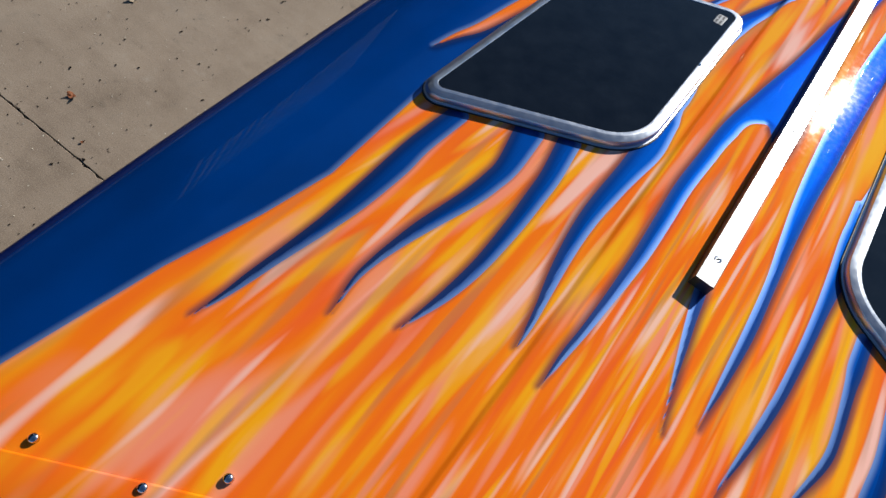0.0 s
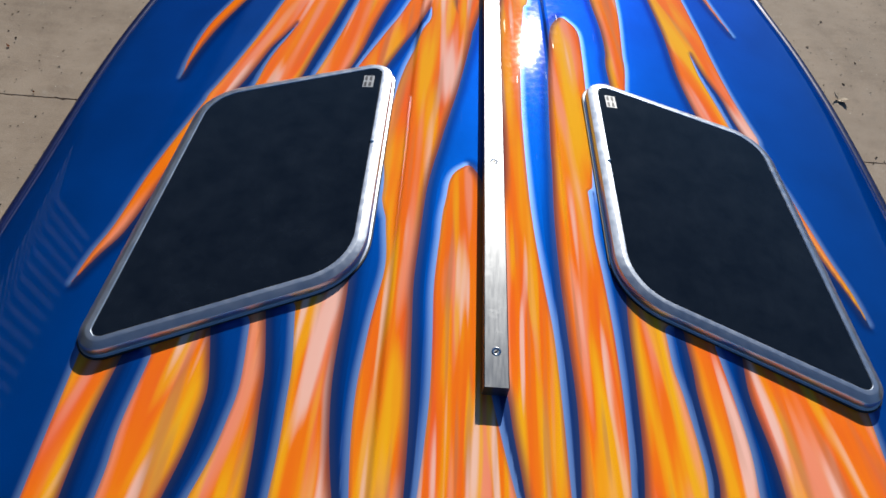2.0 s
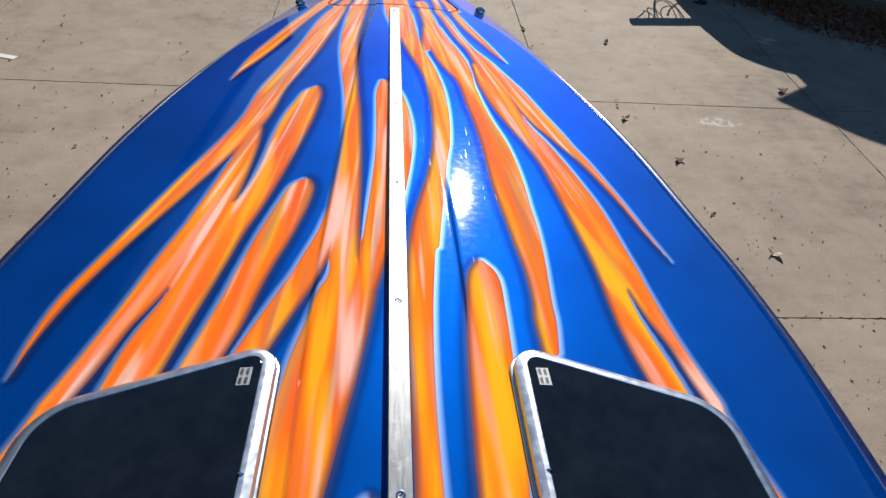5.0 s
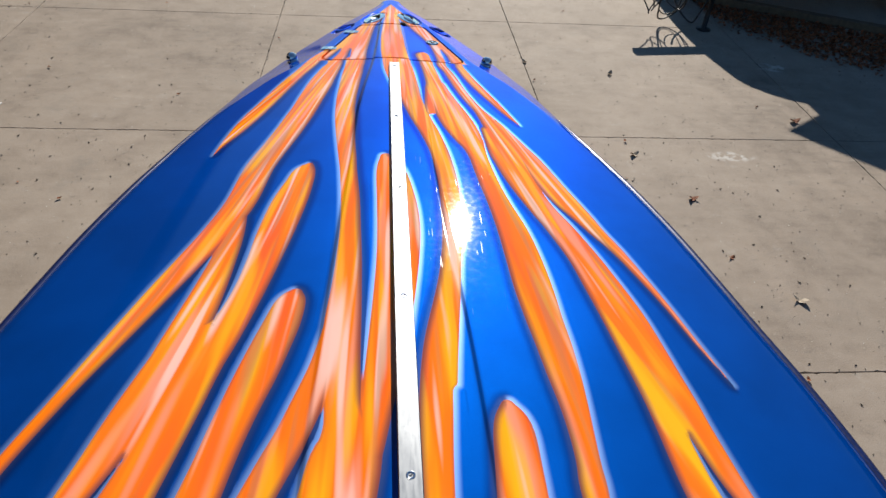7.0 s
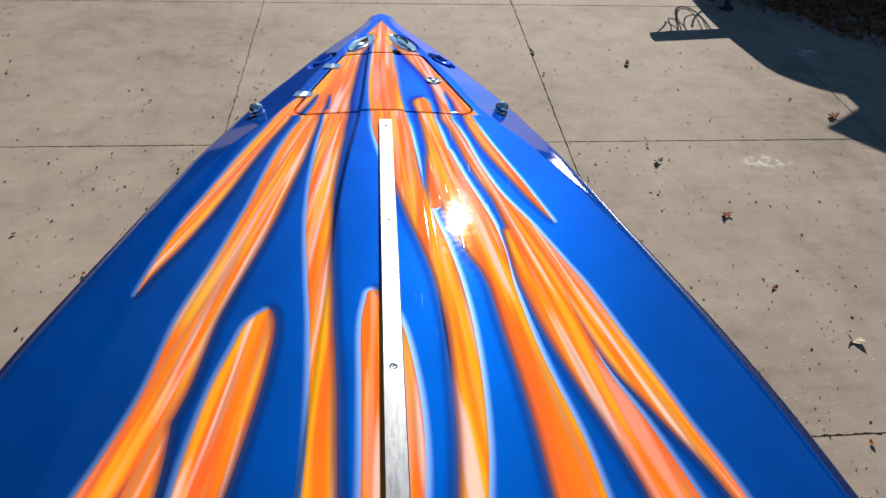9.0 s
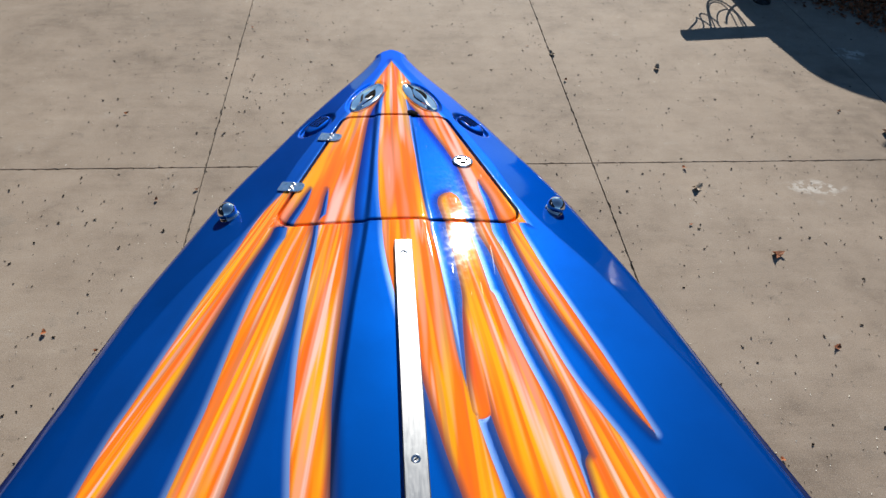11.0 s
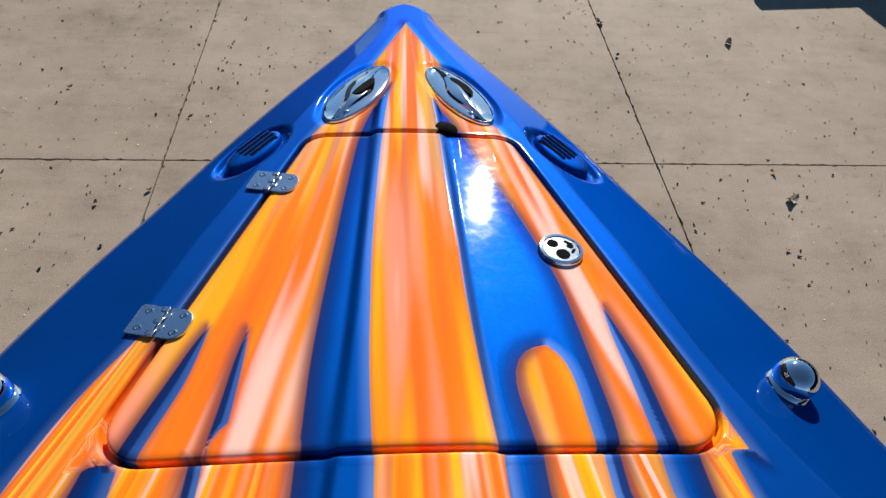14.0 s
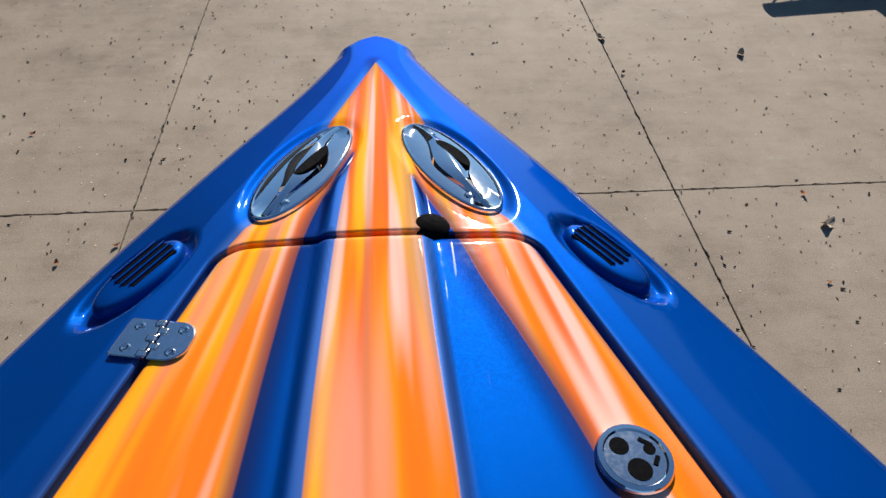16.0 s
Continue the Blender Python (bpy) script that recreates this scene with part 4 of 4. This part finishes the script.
# thumb notch in the forward lip of the locker
_m = on_deck(0.061, 3.764, 0, 0.0)
part("thumb_notch", lathe([(0.022, -0.004), (0.022, 0.001), (0.018, 0.006), (0.010, 0.010), (0.002, 0.0115)], 24, _m), M_black, boat, "dark rounded thumb notch at the lid's edge", smooth=True)

# ---- the yard ----
SLAB = 3.05


def ragged_slab(size):
    """A slab whose saw-cut edges are chipped a little."""
    rs = random.Random(5)
    ring = []
    for a, b in (((-1, -1), (1, -1)), ((1, -1), (1, 1)), ((1, 1), (-1, 1)), ((-1, 1), (-1, -1))):
        a, b = Vector(a) * size / 2, Vector(b) * size / 2
        inward = Vector((a.y - b.y, b.x - a.x)).normalized()
        for k in range(110):
            ring.append(a.lerp(b, k / 110) + inward * (rs.random() ** 7 * 0.010 if k else 0.0))
    return skin([[Vector((p.x, p.y, -0.025)) for p in ring], [Vector((p.x, p.y, 0.022)) for p in ring], [Vector((p.x * 0.9985, p.y * 0.9985, 0.025)) for p in ring]], cap_last=True)


def build_ground():
    bed = bmesh.new()
    bmesh.ops.create_grid(bed, x_segments=1, y_segments=1, size=400)
    bmesh.ops.translate(bed, vec=(0, 0, -0.012), verts=bed.verts)
    ground = part("ground", bed, M_joint)
    tagged(ground, "concrete yard of large slabs with dirty joints", "ground", kind="structure")
    gap = 0.006
    me = None
    for i in range(-5, 6):
        for j in range(-4, 7):
            x, y = -1.40 + (i + 0.5) * SLAB, 5.970 + (j - 0.5) * SLAB
            if me is None:
                b = ragged_slab(SLAB - gap)
                ob = part("slab", b, M_concrete, ground)
                me = ob.data
            else:
                ob = new("slab", me)
                ob.parent = ground
            ob.location = (x, y, -0.025)
    far = bmesh.new()
    x0, x1, y0, y1 = -1.40 - 5 * SLAB, -1.40 + 6 * SLAB, 5.970 - 5 * SLAB, 5.970 + 6 * SLAB
    xs, ys = (-400, x0, x1, 400), (-400, y0, y1, 400)
    for i in range(3):
        for j in range(3):
            if i == 1 and j == 1:
                continue
            vs = [far.verts.new((xs[a], ys[b], -0.002)) for a, b in ((i, j), (i + 1, j), (i + 1, j + 1), (i, j + 1))]
            far.faces.new(vs)
    part("far_paving", far, M_concrete, ground)


build_ground()


# ---- dash panel seam aft, with its rivets ----
def build_seam():
    """The lapped edge of the cockpit panel and the fasteners along it."""
    a, b = Vector((-0.95, -1.172)), Vector((0.55, -0.46))
    n = Vector((b.y - a.y, a.x - b.x)).normalized()
    rings = []
    for h, d in ((0.0005, 0.0), (0.0028, 0.001), (0.0030, 0.004), (0.0028, 0.30), (-0.002, 0.302)):
        rings.append([Vector((p.x, p.y, dz(p.x, p.y) + h)) for p in (a.lerp(b, i / 40) + n * d for i in range(41))])
    panel = part("dash_panel", skin(rings, close=False), M_paint, boat, "flame painted panel lapped over the deck", smooth=True)
    give_paint(panel.data)
    for x, y in ((-0.742, -1.045), (-0.455, -0.902), (-0.548, -0.992), (-0.80, -1.16), (-0.15, -0.765), (-0.25, -0.85)):
        part("rivet", placed(lathe([(0.0085, -0.002), (0.0085, 0.004), (0.0066, 0.0065), (0.0030, 0.0080)], 18), on_deck(x, y, 0, 0.002)), M_steel, panel, "round steel rivet", smooth=True)


build_seam()

# ---- supports under the keel ----
M_wood = plain("weathered timber", (0.16, 0.105, 0.065), 0.85, 0.0, 0.35, 14, 0.4)
for _y in (-2.8, -0.6, 1.2):
    _k = 0.62
    blk = tagged(part("keel_block", box(0.62, 0.30, _k - 0.004 + 0.02, pose(0, _y, (_k + 0.02) / 2 - 0.001), 0.012), M_wood),
                 "stacked timber block under the keel", "block", "keel blocks")
    blk.location = (0, 0, 0)


# ---- far corner of the yard: second boat on its trailer ----
M_dark = plain("dark gelcoat", (0.012, 0.013, 0.016), 0.3, 0.0, 0.2, 8, 0.02, 0.6)
M_white = plain("white gelcoat", (0.72, 0.72, 0.70), 0.3, 0.0, 0.05, 8, 0.02, 0.4)
M_galv = plain("galvanised steel", (0.30, 0.31, 0.32), 0.45, 0.8, 0.2, 25, 0.1)
M_cable = plain("black cable", (0.015, 0.015, 0.016), 0.5, 0.0, 0.2, 40, 0.1)


def tube(points, r, seg=8):
    """A swept round bar through points."""
    rings = []
    pts = [Vector(p) for p in points]
    for i, p in enumerate(pts):
        t = (pts[min(i + 1, len(pts) - 1)] - pts[max(i - 1, 0)]).normalized()
        side = t.cross(Vector((0, 0, 1)))
        side = side.normalized() if side.length > 1e-4 else Vector((1, 0, 0))
        up = side.cross(t)
        rings.append([p + side * (r * math.cos(2 * math.pi * k / seg)) + up * (r * math.sin(2 * math.pi * k / seg)) for k in range(seg)])
    return skin(rings, cap_last=True, cap_first=True)


def slab_profile(pts, y0, y1, taper=0.0, sweep=0.0):
    """A solid from a side profile in x and z, between two depths."""
    rings = []
    for y in np.linspace(y0, y1, 7):
        s = abs((y - (y0 + y1) / 2) / ((y1 - y0) / 2))
        front = pts[0][0] + min(1.6, sweep * (y - y0))
        rings.append([Vector((max(front, x) + taper * s**3 * max(0, 1 - (x - pts[0][0]) / 1.5), y, z)) for x, z in pts])
    return skin(rings, cap_last=True, cap_first=True)


other = thing("parked_boat", "dark hulled boat with a hardtop parked on a trailer", "boat")
Y0 = 9.75
STEM = [tuple(p[:2]) for p in curve_nodes([(4.39, 0.85, 0), (4.47, 1.08, 0), (4.67, 1.36, 0), (4.95, 1.53, 0), (5.25, 1.64, 0), (5.62, 1.71, 0)], 5)]
part("hull", slab_profile(STEM + [(11.00, 1.85), (11.00, 0.66), (5.30, 0.66), (4.75, 0.72)], Y0, Y0 + 2.2, 0.1), M_dark, other, "dark glossy hull")
part("rub_rail", tube([(4.95, Y0 - 0.01, 1.44), (5.25, Y0 - 0.01, 1.55), (5.62, Y0 - 0.01, 1.63), (11.0, Y0 - 0.01, 1.77)], 0.03), M_white, other, "white rub rail")
part("windscreen", slab_profile([(5.60, 1.70), (5.62, 2.14), (6.3, 2.30), (6.4, 1.72)], Y0 + 0.05, Y0 + 2.1), M_acrylic, other, "dark windscreen")
part("hardtop", slab_profile([(5.03, 2.03), (5.55, 2.10), (9.5, 2.22), (9.5, 2.75), (6.3, 2.66), (5.8, 2.46), (5.3, 2.19)], Y0, Y0 + 2.15, 0.0, 1.5), M_white, other, "white hardtop with a pointed visor")
trailer = thing("boat_trailer", "galvanised boat trailer with a tongue and jack", "trailer")
part("tongue", box(3.1, 0.10, 0.10, pose(5.10, 9.19, 0.49, 0, 0, 6), 0.008), M_cable, trailer)
part("coupler", box(0.26, 0.12, 0.09, pose(3.48, 9.03, 0.50, 0, 0, 6), 0.02, 3), M_cable, trailer)
for _y in (Y0 + 0.35, Y0 + 1.8):
    part("bunk", box(6.0, 0.10, 0.16, pose(8.0, _y, 0.59), 0.01), M_wood, trailer)
for _x in (6.2, 8.8):
    part("cross_member", box(0.10, 1.9, 0.10, pose(_x, Y0 + 1.05, 0.49), 0.008), M_galv, trailer)
for _y in (Y0 - 0.02, Y0 + 2.1):
    part("wheel", placed(lathe([(0.16, -0.10), (0.30, -0.10), (0.335, -0.06), (0.335, 0.06), (0.30, 0.10), (0.16, 0.10)], 28), pose(8.3, _y, 0.335, 90)), M_rubber, trailer, "black tyre", smooth=True)
part("jack", lathe([(0.10, 0.0), (0.10, 0.012), (0.035, 0.02), (0.03, 0.5), (0.04, 0.5), (0.04, 0.60), (0.02, 0.62)], 20, pose(4.42, 8.98, 0.0)), M_cable, trailer, "tongue jack on its foot plate", smooth=True)
rng = random.Random(4)
for _i in range(6):
    p0 = Vector((3.42 + 0.11 * _i, 9.02 + 0.02 * _i, 0.46))
    span, sag = rng.uniform(0.22, 0.5), rng.uniform(0.22, 0.43)
    pts = [p0 + Vector((span * s + 0.04 * math.sin(7 * s + _i), -0.10 * math.sin(s * 4 + _i), -sag * math.sin(s * math.pi) ** 0.8)) for s in np.linspace(0, 1, 18)]
    part("hanging_cable", tube(pts, rng.uniform(0.007, 0.013)), M_cable, trailer, "black cable hanging from the tongue", smooth=True)

M_mark = plain("faded road paint", (0.72, 0.71, 0.68), 0.8, 0.0, 0.15, 30, 0.1)
tagged(part("painted_mark", box(0.52, 0.075, 0.006, pose(-4.06, 6.48, 0.002, 0, 0, -14), 0.002, 1), M_mark), "faded white paint dash on the concrete", "marking")

# timber edging and the drift of dry leaves
edging = tagged(part("timber_edging", box(5.2, 0.14, 0.11, pose(6.35, 9.42, 0.053, 0, 0, -26), 0.01), M_wood), "weathered timber edging board on the concrete", "edging")


def leaf_mat(name, color):
    m = Nodes(name)
    r = m.add("ShaderNodeNewGeometry").outputs["Random Per Island"]
    n = m.noise(m.coords(), 90.0, 4.0)
    v = m.math("ADD", m.math("MULTIPLY", r, 0.75), m.math("MULTIPLY", n, 0.25))
    m.set(Base_Color=m.ramp(v, [(0.15, tuple(c * 0.45 for c in color)), (0.5, color), (0.9, tuple(min(1, c * 1.9) for c in color))]), Roughness=0.8, Specular_IOR_Level=0.1)
    return m.mat


M_leaf = leaf_mat("dry leaves", (0.25, 0.088, 0.038))
M_grit = leaf_mat("grit", (0.014, 0.011, 0.009))
M_chip = leaf_mat("pale chips", (0.58, 0.54, 0.47))


def leaf_points(r, curl, rnd):
    """A curled, lobed leaf as a small fan."""
    n = 9
    rim_pts = []
    for i in range(n):
        a = 2 * math.pi * i / n
        q = r * (0.55 + 0.45 * abs(math.cos(a * 1.5)) + rnd.uniform(-0.12, 0.12))
        rim_pts.append(Vector((q * math.cos(a), 0.62 * q * math.sin(a), curl * r * (math.cos(a) ** 2) * rnd.uniform(0.5, 1.2) + 0.1 * r)))
    return [Vector((0, 0, 0.05 * r))] + rim_pts


def scatter(name, spots, size, material, label, curl, flat=1.0):
    """Many small pieces joined into one drift."""
    rnd = random.Random(name)
    verts, faces = [], []
    for x, y in spots:
        r = rnd.uniform(*size)
        m = pose(x, y, 0.002 + 0.3 * r * (1 - flat), rnd.uniform(-20, 20) * (1 - flat), rnd.uniform(-20, 20) * (1 - flat), rnd.uniform(0, 360))
        pts = leaf_points(r, curl, rnd)
        k = len(verts)
        verts += [(m @ p)[:] for p in pts]
        n = len(pts) - 1
        faces += [(k, k + 1 + i, k + 1 + (i + 1) % n) for i in range(n)]
    me = bpy.data.meshes.new(name)
    me.from_pydata(verts, [], faces)
    me.materials.append(material)
    return tagged(new(name, me), label, "litter", kind="stuff")


def in_band(rnd, n):
    """Spots in the corner between the paving and the timber edging."""
    res = []
    while len(res) < n:
        x, y = rnd.uniform(4.7, 9.0), rnd.uniform(6.9, 10.2)
        edge = 10.13 - 0.488 * (x - 4.9) - 0.12
        low = 9.2 - 1.35 * (x - 4.9) if x < 5.6 else 8.2 - 0.55 * (x - 5.6) * 0.9
        if low + rnd.gauss(0, 0.22) < y < edge:
            res.append((x, y))
    return res


rnd = random.Random(11)
scatter("leaf_litter", in_band(rnd, 5200), (0.018, 0.04), M_leaf, "drift of dry brown leaves against the timber edging", 0.5, 0.0)
yard = lambda n: [(rnd.uniform(-7, 8), rnd.uniform(-2, 13)) for _ in range(n)]
scatter("grit", yard(9500), (0.003, 0.009), M_grit, "dark grit and seeds scattered over the concrete", 0.25, 0.95)
scatter("dark_spots", yard(1700), (0.007, 0.016), M_grit, "black seed pods and specks scattered over the concrete", 0.3, 0.95)
scatter("pale_chips", yard(9000), (0.002, 0.006), M_chip, "pale chips scattered over the concrete", 0.4, 0.3)
scatter("small_leaves", yard(150), (0.012, 0.026), M_leaf, "small dry leaves scattered over the concrete", 0.6, 0.2)


def single_leaf(x, y, r, turn, material, label):
    rl = random.Random(int(x * 1000))
    bm = bmesh.new()
    vs = [bm.verts.new(p) for p in leaf_points(r, 0.7, rl)]
    for i in range(1, len(vs)):
        bm.faces.new((vs[0], vs[i], vs[i % (len(vs) - 1) + 1]))
    ob = part("fallen_leaf", bm, material)
    tagged(ob, label, "leaf", "fallen leaves")
    ob.matrix_world = pose(x, y, 0.001, 0, 0, turn)


M_pale_leaf = plain("bleached leaf", (0.40, 0.33, 0.25), 0.8, 0, 0.3, 60, 0.3)
M_red_leaf = plain("russet leaf", (0.26, 0.09, 0.035), 0.8, 0, 0.4, 60, 0.3)
for _x, _y, _r, _t, _mm, _l in (
    (3.075, 3.597, 0.066, 150, M_pale_leaf, "bleached curled leaf on the concrete"),
    (4.439, 6.354, 0.075, 20, M_red_leaf, "russet fallen leaf on the concrete"),
    (2.658, 7.451, 0.05, 60, M_pale_leaf, "bleached fallen leaf on the concrete"),
    (2.729, 4.895, 0.06, 10, M_red_leaf, "russet fallen leaf on the concrete"),
    (2.409, 5.634, 0.055, 35, M_pale_leaf, "bleached curled leaf on the concrete"),
    (2.752, 4.092, 0.034, 200, M_red_leaf, "russet fallen leaf on the concrete"),
    (1.660, 7.728, 0.045, 110, M_pale_leaf, "bleached curled leaf on the concrete"),
    (-3.568, 0.925, 0.040, 30, M_pale_leaf, "bleached curled leaf on the concrete"),
    (-3.193, 0.139, 0.04, 0, M_red_leaf, "russet fallen leaf on the concrete")):
    single_leaf(_x, _y, _r, _t, _mm, _l)


# ---- the building beside the yard, which the gunwale mirrors ----
M_siding = plain("dark painted siding", (0.010, 0.014, 0.024), 0.95, 0.0, 0.2, 1.5, 0.05)
M_siding.node_tree.nodes["Principled BSDF"].inputs["Specular IOR Level"].default_value = 0.05
M_rib = plain("pale metal rib", (0.74, 0.77, 0.80), 0.7, 0.0, 0.08, 3, 0.05)
shed = thing("warehouse", "dark metal-sided warehouse with pale vertical ribs", "building")
part("wall", box(0.25, 66.0, 11.0, pose(-10.125, 18.0, 5.5), 0.02), M_siding, shed)
part("roof", box(6.0, 66.6, 0.25, pose(-12.8, 18.0, 11.12), 0.04), M_siding, shed)
for _i in range(18):
    part("rib", box(0.05, 0.12, 4.6, pose(-9.98, 2.9 + 0.31 * _i, 7.7), 0.01, 1), M_rib, shed)
for _y in (2.6, 8.6):
    part("door_jamb", box(0.10, 0.25, 10.0, pose(-9.96, _y, 5.0), 0.02, 1), M_siding, shed)

# out of view, added to give the starboard gunwale something dark to mirror
backdrop = thing("mirrored_backdrop", "long dark metal-sided wall and roof, unseen, added for the gunwale to mirror", "building")
part("wall", box(0.25, 60.0, 7.0, pose(18.125, 12.0, 3.5), 0.02), M_siding, backdrop)
part("roof", box(8.0, 60.6, 0.25, pose(21.9, 12.0, 7.12), 0.04), M_siding, backdrop)
for _i in range(30):
    part("panel_joint", box(0.04, 0.10, 6.9, pose(17.99, -17.0 + 2.0 * _i, 3.45), 0.01, 1), M_siding, backdrop)
